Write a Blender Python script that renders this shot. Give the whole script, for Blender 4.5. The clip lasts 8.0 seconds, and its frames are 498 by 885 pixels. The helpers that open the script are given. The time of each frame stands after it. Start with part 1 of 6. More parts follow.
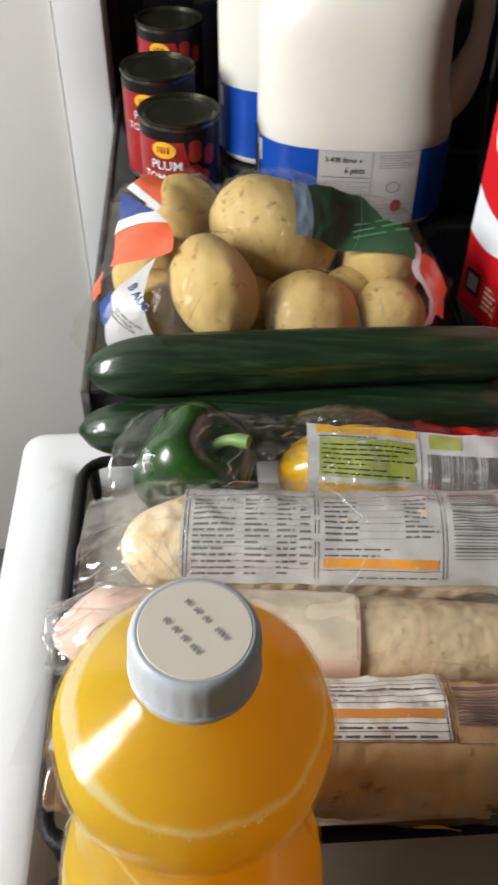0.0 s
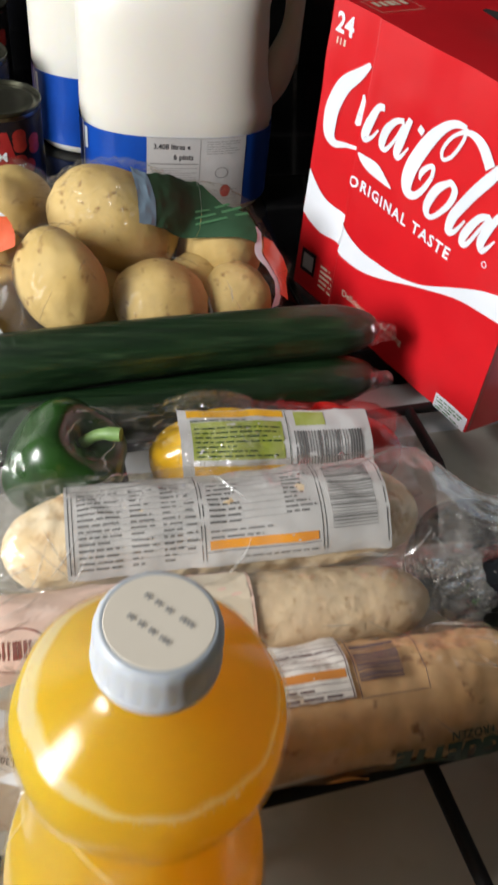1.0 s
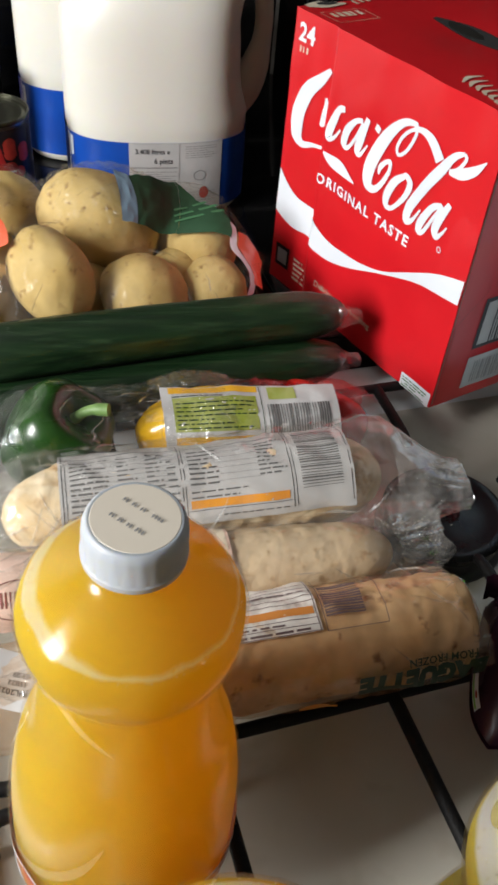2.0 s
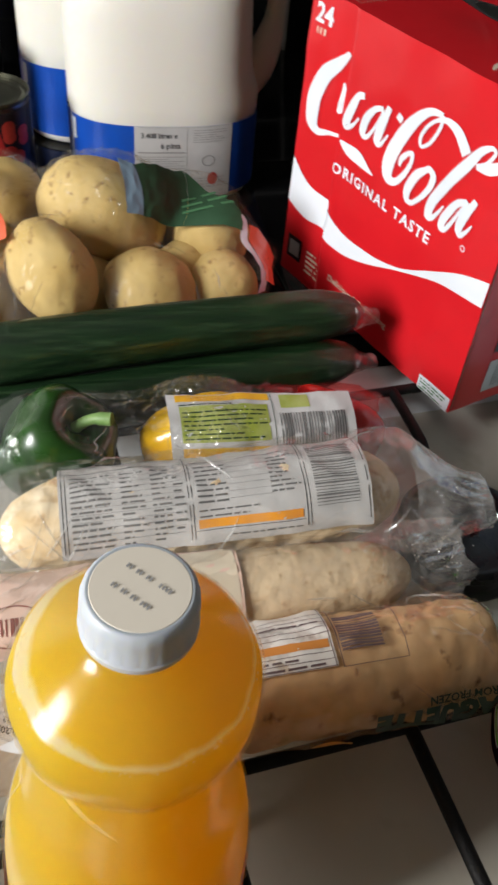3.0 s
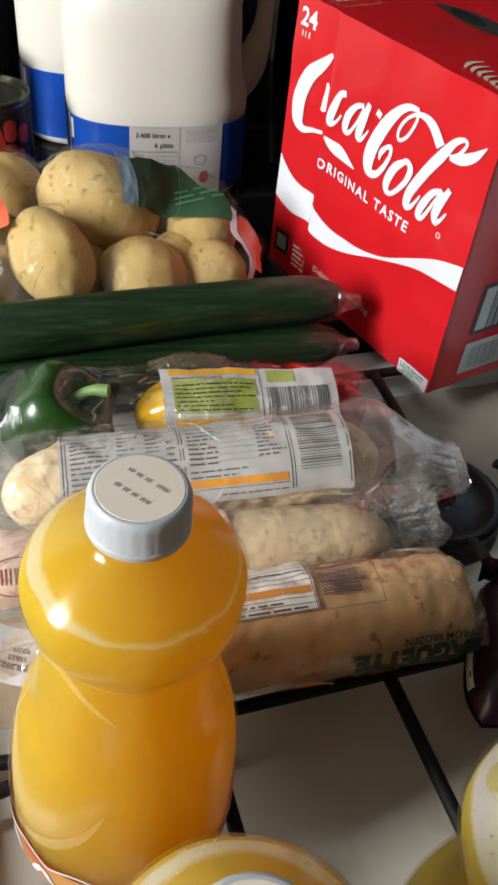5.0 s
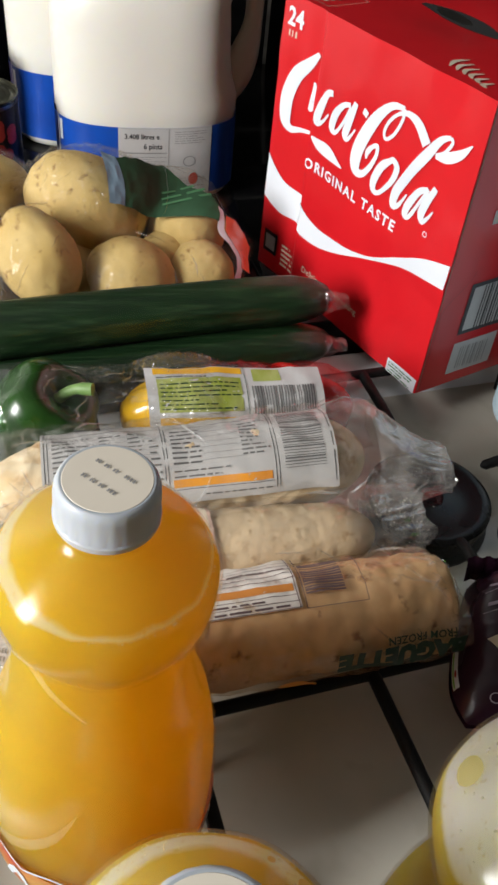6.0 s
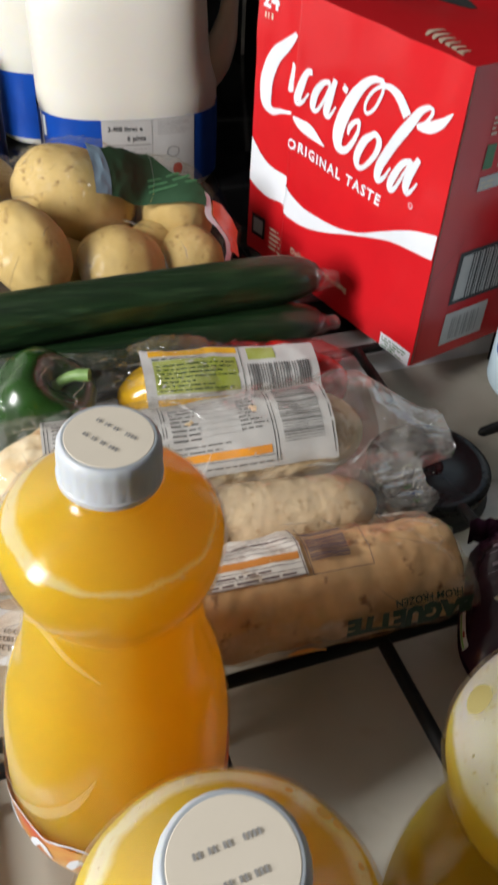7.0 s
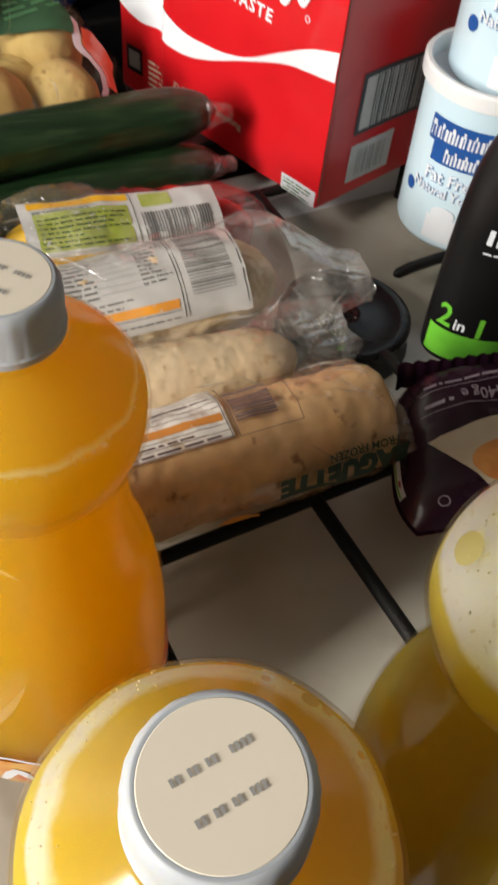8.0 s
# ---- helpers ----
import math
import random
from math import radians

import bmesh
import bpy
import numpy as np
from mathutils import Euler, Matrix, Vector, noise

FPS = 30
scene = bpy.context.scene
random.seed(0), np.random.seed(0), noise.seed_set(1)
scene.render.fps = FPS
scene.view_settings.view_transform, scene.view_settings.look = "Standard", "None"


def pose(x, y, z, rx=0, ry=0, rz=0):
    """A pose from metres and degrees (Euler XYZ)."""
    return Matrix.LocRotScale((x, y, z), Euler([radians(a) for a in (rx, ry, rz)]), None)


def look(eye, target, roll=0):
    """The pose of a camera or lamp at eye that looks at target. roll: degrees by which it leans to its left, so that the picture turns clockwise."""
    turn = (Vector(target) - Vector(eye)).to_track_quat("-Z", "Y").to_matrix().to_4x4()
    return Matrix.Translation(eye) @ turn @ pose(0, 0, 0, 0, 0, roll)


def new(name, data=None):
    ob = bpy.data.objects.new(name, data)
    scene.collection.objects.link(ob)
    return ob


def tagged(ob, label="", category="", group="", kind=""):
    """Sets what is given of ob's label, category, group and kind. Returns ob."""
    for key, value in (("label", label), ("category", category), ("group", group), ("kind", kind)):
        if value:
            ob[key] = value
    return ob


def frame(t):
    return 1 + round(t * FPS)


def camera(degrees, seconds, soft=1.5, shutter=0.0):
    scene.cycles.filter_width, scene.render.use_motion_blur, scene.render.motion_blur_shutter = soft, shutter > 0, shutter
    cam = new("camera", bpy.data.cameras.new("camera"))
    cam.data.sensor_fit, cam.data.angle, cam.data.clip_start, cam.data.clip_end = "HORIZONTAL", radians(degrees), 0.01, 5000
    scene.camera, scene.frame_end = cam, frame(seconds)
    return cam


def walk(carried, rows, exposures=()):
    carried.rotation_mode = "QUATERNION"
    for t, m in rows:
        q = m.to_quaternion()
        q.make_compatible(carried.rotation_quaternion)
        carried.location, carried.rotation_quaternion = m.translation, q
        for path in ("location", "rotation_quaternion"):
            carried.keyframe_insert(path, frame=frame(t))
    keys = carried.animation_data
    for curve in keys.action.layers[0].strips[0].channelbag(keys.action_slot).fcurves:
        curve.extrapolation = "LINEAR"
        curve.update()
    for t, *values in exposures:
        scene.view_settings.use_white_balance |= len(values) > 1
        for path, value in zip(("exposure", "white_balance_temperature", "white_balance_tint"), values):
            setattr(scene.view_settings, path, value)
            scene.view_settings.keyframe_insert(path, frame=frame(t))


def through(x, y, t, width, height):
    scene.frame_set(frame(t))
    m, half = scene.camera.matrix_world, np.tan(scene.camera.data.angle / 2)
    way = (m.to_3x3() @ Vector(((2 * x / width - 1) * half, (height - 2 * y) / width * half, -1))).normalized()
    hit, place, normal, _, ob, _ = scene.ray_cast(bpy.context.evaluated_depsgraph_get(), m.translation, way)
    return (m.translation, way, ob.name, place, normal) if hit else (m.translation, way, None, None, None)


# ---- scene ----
cam = camera(32.4, 8.0, soft=2.8, shutter=0.4)
PATH = [
    (0, (0.057, 0.093, 0.507), (-0.05, 1.527, -0.883), 0.5),
    (0.1, (0.052, 0.096, 0.513), (-0.013, 1.524, -0.885), 1.3),
    (0.2, (0.046, 0.101, 0.51), (0.0, 1.563, -0.855), 1.3),
    (0.3, (0.04, 0.104, 0.52), (0.026, 1.617, -0.788), 1.8),
    (0.4, (0.037, 0.108, 0.52), (0.063, 1.658, -0.744), 2.0),
    (0.5, (0.033, 0.103, 0.523), (0.119, 1.646, -0.746), 2.3),
    (0.6, (0.028, 0.111, 0.519), (0.184, 1.613, -0.793), 3.7),
    (0.7, (0.025, 0.112, 0.514), (0.238, 1.584, -0.823), 4.5),
    (0.8, (0.023, 0.106, 0.515), (0.304, 1.55, -0.84), 6.8),
    (1, (0.022, 0.089, 0.512), (0.333, 1.487, -0.884), 7.0),
    (1.2, (0.018, 0.061, 0.523), (0.305, 1.459, -0.878), 6.1),
    (1.5, (0.014, 0.025, 0.54), (0.315, 1.463, -0.817), 6.6),
    (1.7, (0.019, 0.018, 0.537), (0.316, 1.452, -0.824), 5.9),
    (2.8, (0.029, 0.079, 0.523), (0.421, 1.432, -0.897), 7.2),
    (3, (0.027, 0.073, 0.526), (0.339, 1.444, -0.896), 6.3),
    (3.2, (0.028, 0.061, 0.526), (0.317, 1.457, -0.876), 7.3),
    (3.5, (0.032, 0.042, 0.534), (0.285, 1.431, -0.883), 7.6),
    (3.7, (0.03, 0.046, 0.534), (0.254, 1.461, -0.863), 6.9),
    (4, (0.024, 0.032, 0.54), (0.237, 1.457, -0.846), 6.6),
    (4.2, (0.02, 0.029, 0.532), (0.258, 1.446, -0.859), 6.9),
    (4.5, (0.023, 0.025, 0.523), (0.305, 1.42, -0.882), 6.1),
    (4.7, (0.02, 0.026, 0.529), (0.344, 1.393, -0.894), 7.1),
    (5, (0.021, 0.022, 0.529), (0.356, 1.419, -0.862), 6.8),
    (5.2, (0.02, 0.022, 0.523), (0.358, 1.422, -0.864), 7.0),
    (6.3, (0.034, 0.015, 0.523), (0.372, 1.425, -0.853), 6.5),
    (6.5, (0.032, 0.009, 0.525), (0.373, 1.426, -0.845), 6.0),
    (6.7, (0.033, 0.01, 0.521), (0.39, 1.443, -0.827), 6.0),
    (7, (0.03, 0.004, 0.514), (0.369, 1.413, -0.865), 3.7),
    (7.2, (0.027, 0.013, 0.505), (0.425, 1.363, -0.916), 5.8),
    (7.5, (0.031, 0.014, 0.489), (0.467, 1.303, -0.977), 4.4),
    (8, (0.027, 0.034, 0.468), (0.557, 1.17, -1.091), 7.2),
]
walk(cam, [(t, look(eye, target, roll)) for t, eye, target, roll in PATH], [(0.0, 0.0, 6500, 10), (6.5, 0.0, 6560, 10), (7.5, 0.04, 6800, 10), (8.0, 0.12, 7200, 11)])


# ---------- light ----------
scene.view_settings.exposure = 0.0
world = bpy.data.worlds.new("sky")
scene.world = world
world.use_nodes = True
wn = world.node_tree
sky = wn.nodes.new("ShaderNodeTexSky")
sky.sky_type, sky.sun_disc = "NISHITA", False
sky.sun_elevation, sky.sun_rotation = radians(38), radians(235)
wn.links.new(sky.outputs[0], wn.nodes["Background"].inputs[0])
wn.nodes["Background"].inputs[1].default_value = 0.1

WINDOW_POWER = 60.5
lamp = bpy.data.lights.new("window_light", "AREA")
lamp.shape, lamp.size, lamp.size_y, lamp.energy, lamp.color = "RECTANGLE", 0.44, 0.96, WINDOW_POWER, (0.985, 0.985, 0.98)
window_light = new("window_light", lamp)


# ---------- helpers ----------
def mix_rgb(nt, fac, a, b):
    n = nt.nodes.new("ShaderNodeMix")
    n.data_type = "RGBA"
    nt.links.new(fac, n.inputs[0])
    for i, v in ((6, a), (7, b)):
        if isinstance(v, tuple):
            n.inputs[i].default_value = (*v, 1)
        else:
            nt.links.new(v, n.inputs[i])
    return n.outputs[2]


def noise_fac(nt, scale, detail=4, lo=0.35, hi=0.65, stretch=(1, 1, 1), rough=0.55):
    co = nt.nodes.new("ShaderNodeTexCoord")
    mp = nt.nodes.new("ShaderNodeMapping")
    mp.inputs["Scale"].default_value = stretch
    nt.links.new(co.outputs["Object"], mp.inputs[0])
    no = nt.nodes.new("ShaderNodeTexNoise")
    no.inputs["Scale"].default_value, no.inputs["Detail"].default_value, no.inputs["Roughness"].default_value = scale, detail, rough
    nt.links.new(mp.outputs[0], no.inputs["Vector"])
    rm = nt.nodes.new("ShaderNodeMapRange")
    rm.inputs[1].default_value, rm.inputs[2].default_value = lo, hi
    nt.links.new(no.outputs[0], rm.inputs[0])
    return rm.outputs[0], no.outputs[0]


def surface(name, base, var=None, scale=30, rough=0.5, metal=0.0, bump=0.0, bscale=300, coat=0.0, sss=0.0, stretch=(1, 1, 1),
            fine=None, fscale=250, flo=0.55, fhi=0.7, rvar=0.08, spec=0.5, glow=(0.008, 0.006, 0.003)):
    """A Principled material: base varied by a broad noise, a fine speckle on top, uneven gloss and relief."""
    m = bpy.data.materials.new(name)
    m.use_nodes = True
    nt = m.node_tree
    p = nt.nodes["Principled BSDF"]
    var = var or tuple(c * 0.88 for c in base)
    f, raw = noise_fac(nt, scale, stretch=stretch)
    col = mix_rgb(nt, f, base, var)
    if fine:
        g, _ = noise_fac(nt, fscale, 3, flo, fhi, stretch)
        col = mix_rgb(nt, g, col, fine)
    nt.links.new(col, p.inputs["Base Color"])
    rr = nt.nodes.new("ShaderNodeMapRange")
    rr.inputs[3].default_value, rr.inputs[4].default_value = max(0.02, rough - rvar), min(1, rough + rvar)
    nt.links.new(raw, rr.inputs[0])
    nt.links.new(rr.outputs[0], p.inputs["Roughness"])
    p.inputs["Metallic"].default_value = metal
    p.inputs["Specular IOR Level"].default_value = spec
    if coat:
        p.inputs["Coat Weight"].default_value, p.inputs["Coat Roughness"].default_value = coat, 0.08
    if sss:
        p.inputs["Subsurface Weight"].default_value = sss
        p.inputs["Subsurface Radius"].default_value = glow
        p.inputs["Subsurface Scale"].default_value = 1.0
    if bump:
        _, bn = noise_fac(nt, bscale, 3, stretch=stretch)
        b = nt.nodes.new("ShaderNodeBump")
        b.inputs["Strength"].default_value, b.inputs["Distance"].default_value = bump, 0.002
        nt.links.new(bn, b.inputs["Height"])
        nt.links.new(b.outputs[0], p.inputs["Normal"])
    return m


def film(name, tint, haze, wrinkle=0.5, scale=60, stretch=(1, 1, 1), rough=0.1, hazecol=(0.8, 0.8, 0.8), gloss=1.0, spread=(0.35, 0.75), most=0.2, crumple=0.0):
    """Thin clear wrapping: mostly see-through, with a glossy skin, sharp creases and a little milky haze."""
    m = bpy.data.materials.new(name)
    m.use_nodes = True
    nt = m.node_tree
    nt.nodes.clear()
    out = nt.nodes.new("ShaderNodeOutputMaterial")
    tr = nt.nodes.new("ShaderNodeBsdfTransparent")
    tr.inputs[0].default_value = (*tint, 1)
    df = nt.nodes.new("ShaderNodeBsdfDiffuse")
    df.inputs[0].default_value = (*hazecol, 1)
    gl = nt.nodes.new("ShaderNodeBsdfGlossy")
    gl.inputs[0].default_value, gl.inputs[1].default_value = (1, 1, 1, 1), rough
    f, _ = noise_fac(nt, scale, 4, *spread, stretch=stretch)

    def math_node(op, a, b):
        n = nt.nodes.new("ShaderNodeMath")
        n.operation = op
        for k, v in ((0, a), (1, b)):
            if isinstance(v, (int, float)):
                n.inputs[k].default_value = v
            else:
                nt.links.new(v, n.inputs[k])
        return n.outputs[0]

    # creases: ridges where a warped noise crosses its middle, at two sizes, over soft waves
    height = None
    for k, (size, weight) in enumerate(((0.32, 3.2), (0.85, 1.1), (2.6, crumple))):
        _, raw = noise_fac(nt, scale * size, 1.5, stretch=(1 + 0.7 * (k % 2), 1.0, 1.9 - 0.9 * (k % 2)))
        ridge = math_node("ABSOLUTE", math_node("SUBTRACT", raw, 0.5), 0.0)
        ridge = math_node("MULTIPLY", math_node("MINIMUM", ridge, 0.09), -weight * 6.0)
        if k == 2:                 # finely crumpled in patches only
            patch, _ = noise_fac(nt, scale * 0.45, 1.0, 0.48, 0.62)
            ridge = math_node("MULTIPLY", ridge, patch)
        height = ridge if height is None else math_node("ADD", height, ridge)
    _, soft_wave = noise_fac(nt, scale * 0.5, 0.6)
    height = math_node("ADD", height, math_node("MULTIPLY", soft_wave, 3.5))
    bp = nt.nodes.new("ShaderNodeBump")
    bp.inputs["Strength"].default_value, bp.inputs["Distance"].default_value = wrinkle, 0.0016
    nt.links.new(height, bp.inputs["Height"])
    nt.links.new(bp.outputs[0], gl.inputs["Normal"])
    fr = nt.nodes.new("ShaderNodeFresnel")
    fr.inputs[0].default_value = 1.5
    nt.links.new(bp.outputs[0], fr.inputs["Normal"])
    shine = math_node("MINIMUM", math_node("MULTIPLY", fr.outputs[0], gloss), most)
    m1, m2 = nt.nodes.new("ShaderNodeMixShader"), nt.nodes.new("ShaderNodeMixShader")
    nt.links.new(math_node("MULTIPLY", f, haze), m1.inputs[0])
    nt.links.new(tr.outputs[0], m1.inputs[1])
    nt.links.new(df.outputs[0], m1.inputs[2])
    nt.links.new(shine, m2.inputs[0])
    nt.links.new(m1.outputs[0], m2.inputs[1])
    nt.links.new(gl.outputs[0], m2.inputs[2])
    nt.links.new(m2.outputs[0], out.inputs[0])
    return m


def cloudy(name, base, var, through=0.45, glow=(0.10, 0.085, 0.020), scale=6, froth=None):
    """A cloudy drink: light soaks in, wanders and leaves again on every side. froth: (low, high, towards, more, soft, cream): pale froth between two
    heights, its upper edge higher by `more` towards one side (degrees)."""
    m = surface(name, base, var, scale, 0.5, sss=1.0, glow=glow, spec=0.02)
    nt = m.node_tree
    p = nt.nodes["Principled BSDF"]
    col = p.inputs["Base Color"].links[0].from_socket
    if froth:
        low, high, towards, more, soft, cream = froth

        def calc(op, a, b, clamp=False):
            n = nt.nodes.new("ShaderNodeMath")
            n.operation, n.use_clamp = op, clamp
            for k, v in enumerate((a, b)):
                if isinstance(v, (int, float)):
                    n.inputs[k].default_value = v
                else:
                    nt.links.new(v, n.inputs[k])
            return n.outputs[0]
        sep = nt.nodes.new("ShaderNodeSeparateXYZ")
        nt.links.new(nt.nodes.new("ShaderNodeTexCoord").outputs["Object"], sep.inputs[0])
        toward = calc("ADD", calc("MULTIPLY", sep.outputs[0], math.cos(radians(towards)) / 0.04), calc("MULTIPLY", sep.outputs[1], math.sin(radians(towards)) / 0.04))
        _, n1 = noise_fac(nt, 110, 3)
        spots, _ = noise_fac(nt, 420, 2, 0.60, 0.72)
        z = calc("ADD", sep.outputs[2], calc("MULTIPLY", calc("SUBTRACT", n1, 0.5), 0.0030))
        top = calc("ADD", calc("MULTIPLY", calc("MAXIMUM", toward, 0.0), more), high)
        up = calc("DIVIDE", calc("SUBTRACT", z, low), soft, True)
        down = calc("DIVIDE", calc("SUBTRACT", top, z), soft * 1.6, True)
        mask = calc("MULTIPLY", calc("MULTIPLY", up, down), calc("SUBTRACT", 0.92, calc("MULTIPLY", spots, 0.45)))
        col = mix_rgb(nt, mask, col, cream)
        nt.links.new(col, p.inputs["Base Color"])
    tl = nt.nodes.new("ShaderNodeBsdfTranslucent")
    nt.links.new(col, tl.inputs[0])
    mx = nt.nodes.new("ShaderNodeMixShader")
    mx.inputs[0].default_value = through
    nt.links.new(p.outputs[0], mx.inputs[1])
    nt.links.new(tl.outputs[0], mx.inputs[2])
    nt.links.new(mx.outputs[0], nt.nodes["Material Output"].inputs[0])
    return m


def mesh_of(name, geo, material, smooth=40):
    me = bpy.data.meshes.new(name)
    if isinstance(geo, bmesh.types.BMesh):
        geo.to_mesh(me)
        geo.free()
    else:
        me.from_pydata([tuple(v) for v in geo[0]], [], [tuple(f) for f in geo[1]])
    me.update()
    if smooth:
        me.shade_smooth()
        if smooth < 180:
            me.set_sharp_from_angle(angle=radians(smooth))
    if material:
        me.materials.append(material)
    return me


def thing(name, label, category, at=(0, 0, 0), group="", kind=""):
    ob = new(name)
    ob.location = at
    ob.empty_display_size = 0.02
    return tagged(ob, label, category, group, kind)


def solo(name, geo, material, label, category, group="", kind="", smooth=40, at=None):
    ob = new(name, mesh_of(name, geo, material, smooth))
    if at is not None:
        ob.matrix_world = at
    return tagged(ob, label, category, group, kind)


# joined small print, too fine to pick apart
PRINT = {"barcode", "small_print", "fine_print", "date_print", "brand_print", "lettering", "lettering_edge", "scallop_edge", "ruled_frame", "film_folds", "crumbs"}


def part(name, geo, material, parent, label="", smooth=40):
    """One mesh object under a thing or a part; its geometry is given in the parent's space."""
    ob = new(name, mesh_of(name, geo, material, smooth))
    ob.parent = parent
    if label:
        ob["label"] = label
    if name in PRINT:
        ob["kind"] = "stuff"
    return ob


def join(*geos):
    vs, fs = [], []
    for v, f in geos:
        k = len(vs)
        vs += [tuple(p) for p in v]
        fs += [tuple(i + k for i in q) for q in f]
    return vs, fs


def moved(geo, m):
    return [m @ Vector(v) for v in geo[0]], geo[1]


def loft(rings, caps=(True, True), closed=True):
    n, vs, fs = len(rings[0]), [], []
    for r in rings:
        vs += [tuple(p) for p in r]
    for i in range(len(rings) - 1):
        for j in range(n if closed else n - 1):
            a, b = i * n + j, i * n + (j + 1) % n
            fs.append((a, b, b + n, a + n))
    if caps[0]:
        fs.append(tuple(reversed(range(n))))
    if caps[1]:
        fs.append(tuple(range((len(rings) - 1) * n, len(rings) * n)))
    return vs, fs


def revolve(profile, n=48, caps=(True, True), wob=None):
    rings = []
    for r, z in profile:
        rings.append([((r * (wob(a, z) if wob else 1)) * math.cos(a), (r * (wob(a, z) if wob else 1)) * math.sin(a), z)
                      for a in (2 * math.pi * j / n for j in range(n))])
    return loft(rings, caps)


def smooth_profile(pts, steps=6):
    """A smooth line through the points (Catmull-Rom)."""
    out = []
    p = [pts[0]] + list(pts) + [pts[-1]]
    for i in range(1, len(p) - 2):
        a, b, c, d = (np.array(q, float) for q in p[i - 1:i + 3])
        for k in range(steps):
            t = k / steps
            out.append(tuple(0.5 * (2 * b + (c - a) * t + (2 * a - 5 * b + 4 * c - d) * t * t + (3 * b - a - 3 * c + d) * t ** 3)))
    out.append(tuple(pts[-1]))
    return out


def tube(path, radius, n=10, caps=(True, True)):
    """A tube along a path; radius a number or a list."""
    pts = [Vector(p) for p in path]
    rings, side = [], None
    for i, p in enumerate(pts):
        d = (pts[min(i + 1, len(pts) - 1)] - pts[max(i - 1, 0)]).normalized()
        if side is None:
            side = d.cross(Vector((0, 0, 1)) if abs(d.z) < 0.9 else Vector((1, 0, 0))).normalized()
        side = (side - d * side.dot(d)).normalized()
        up = side.cross(d)
        r = radius[i] if isinstance(radius, (list, tuple)) else radius
        rings.append([p + side * (r * math.cos(a)) + up * (r * math.sin(a)) for a in (2 * math.pi * j / n for j in range(n))])
    return loft(rings, caps)


def box(x0, x1, y0, y1, z0, z1, bevel=0.0, seg=2):
    bm = bmesh.new()
    bmesh.ops.create_cube(bm, size=1)
    for v in bm.verts:
        v.co = Vector(((x0 + x1) / 2 + v.co.x * (x1 - x0), (y0 + y1) / 2 + v.co.y * (y1 - y0), (z0 + z1) / 2 + v.co.z * (z1 - z0)))
    if bevel:
        bmesh.ops.bevel(bm, geom=bm.edges[:], offset=bevel, segments=seg, affect="EDGES", profile=0.5)
    bm.verts.index_update()
    geo = [v.co.copy() for v in bm.verts], [[v.index for v in f.verts] for f in bm.faces]
    bm.free()
    return geo


def ball(center, radii, rot=(0, 0, 0), seed=0, rough=0.08, sub=4, freq=1.3):
    bm = bmesh.new()
    bmesh.ops.create_icosphere(bm, subdivisions=sub, radius=1)
    m = Matrix.LocRotScale(center, Euler([radians(a) for a in rot]), radii)
    off = Vector((seed * 7.3, seed * 3.1, seed * 1.7))
    vs = []
    for v in bm.verts:
        d = v.co.normalized()
        k = 1 + rough * noise.noise(d * freq + off) + 0.25 * rough * noise.noise(d * freq * 4 + off)
        vs.append(m @ (d * k))
    bm.verts.index_update()
    fs = [[v.index for v in f.verts] for f in bm.faces]
    bm.free()
    return vs, fs


# flat shapes in a plane, laid on a surface afterwards
def rect(x0, y0, x1, y1, nx=1, ny=1):
    vs = [(x0 + (x1 - x0) * i / nx, y0 + (y1 - y0) * j / ny) for j in range(ny + 1) for i in range(nx + 1)]
    fs = [(j * (nx + 1) + i, j * (nx + 1) + i + 1, (j + 1) * (nx + 1) + i + 1, (j + 1) * (nx + 1) + i) for j in range(ny) for i in range(nx)]
    return vs, fs


def ribbon(pts, widths, steps=6):
    """A stroke of changing width along a smooth line."""
    line = smooth_profile([(p[0], p[1], w) for p, w in zip(pts, widths)], steps)
    vs, fs = [], []
    for i, (x, y, w) in enumerate(line):
        x0, y0, _ = line[max(i - 1, 0)]
        x1, y1, _ = line[min(i + 1, len(line) - 1)]
        d = math.hypot(x1 - x0, y1 - y0) or 1
        nx, ny = -(y1 - y0) / d, (x1 - x0) / d
        vs += [(x + nx * w / 2, y + ny * w / 2), (x - nx * w / 2, y - ny * w / 2)]
        if i:
            fs.append((2 * i - 2, 2 * i - 1, 2 * i + 1, 2 * i))
    return vs, fs


def oval(cx, cy, rx, ry, n=28, rings=3):
    vs, fs = [(cx, cy)], []
    for k in range(1, rings + 1):
        vs += [(cx + rx * k / rings * math.cos(2 * math.pi * j / n), cy + ry * k / rings * math.sin(2 * math.pi * j / n)) for j in range(n)]
    for j in range(n):
        fs.append((0, 1 + j, 1 + (j + 1) % n))
        for k in range(rings - 1):
            a, b = 1 + k * n + j, 1 + k * n + (j + 1) % n
            fs.append((a, a + n, b + n, b))
    return vs, fs


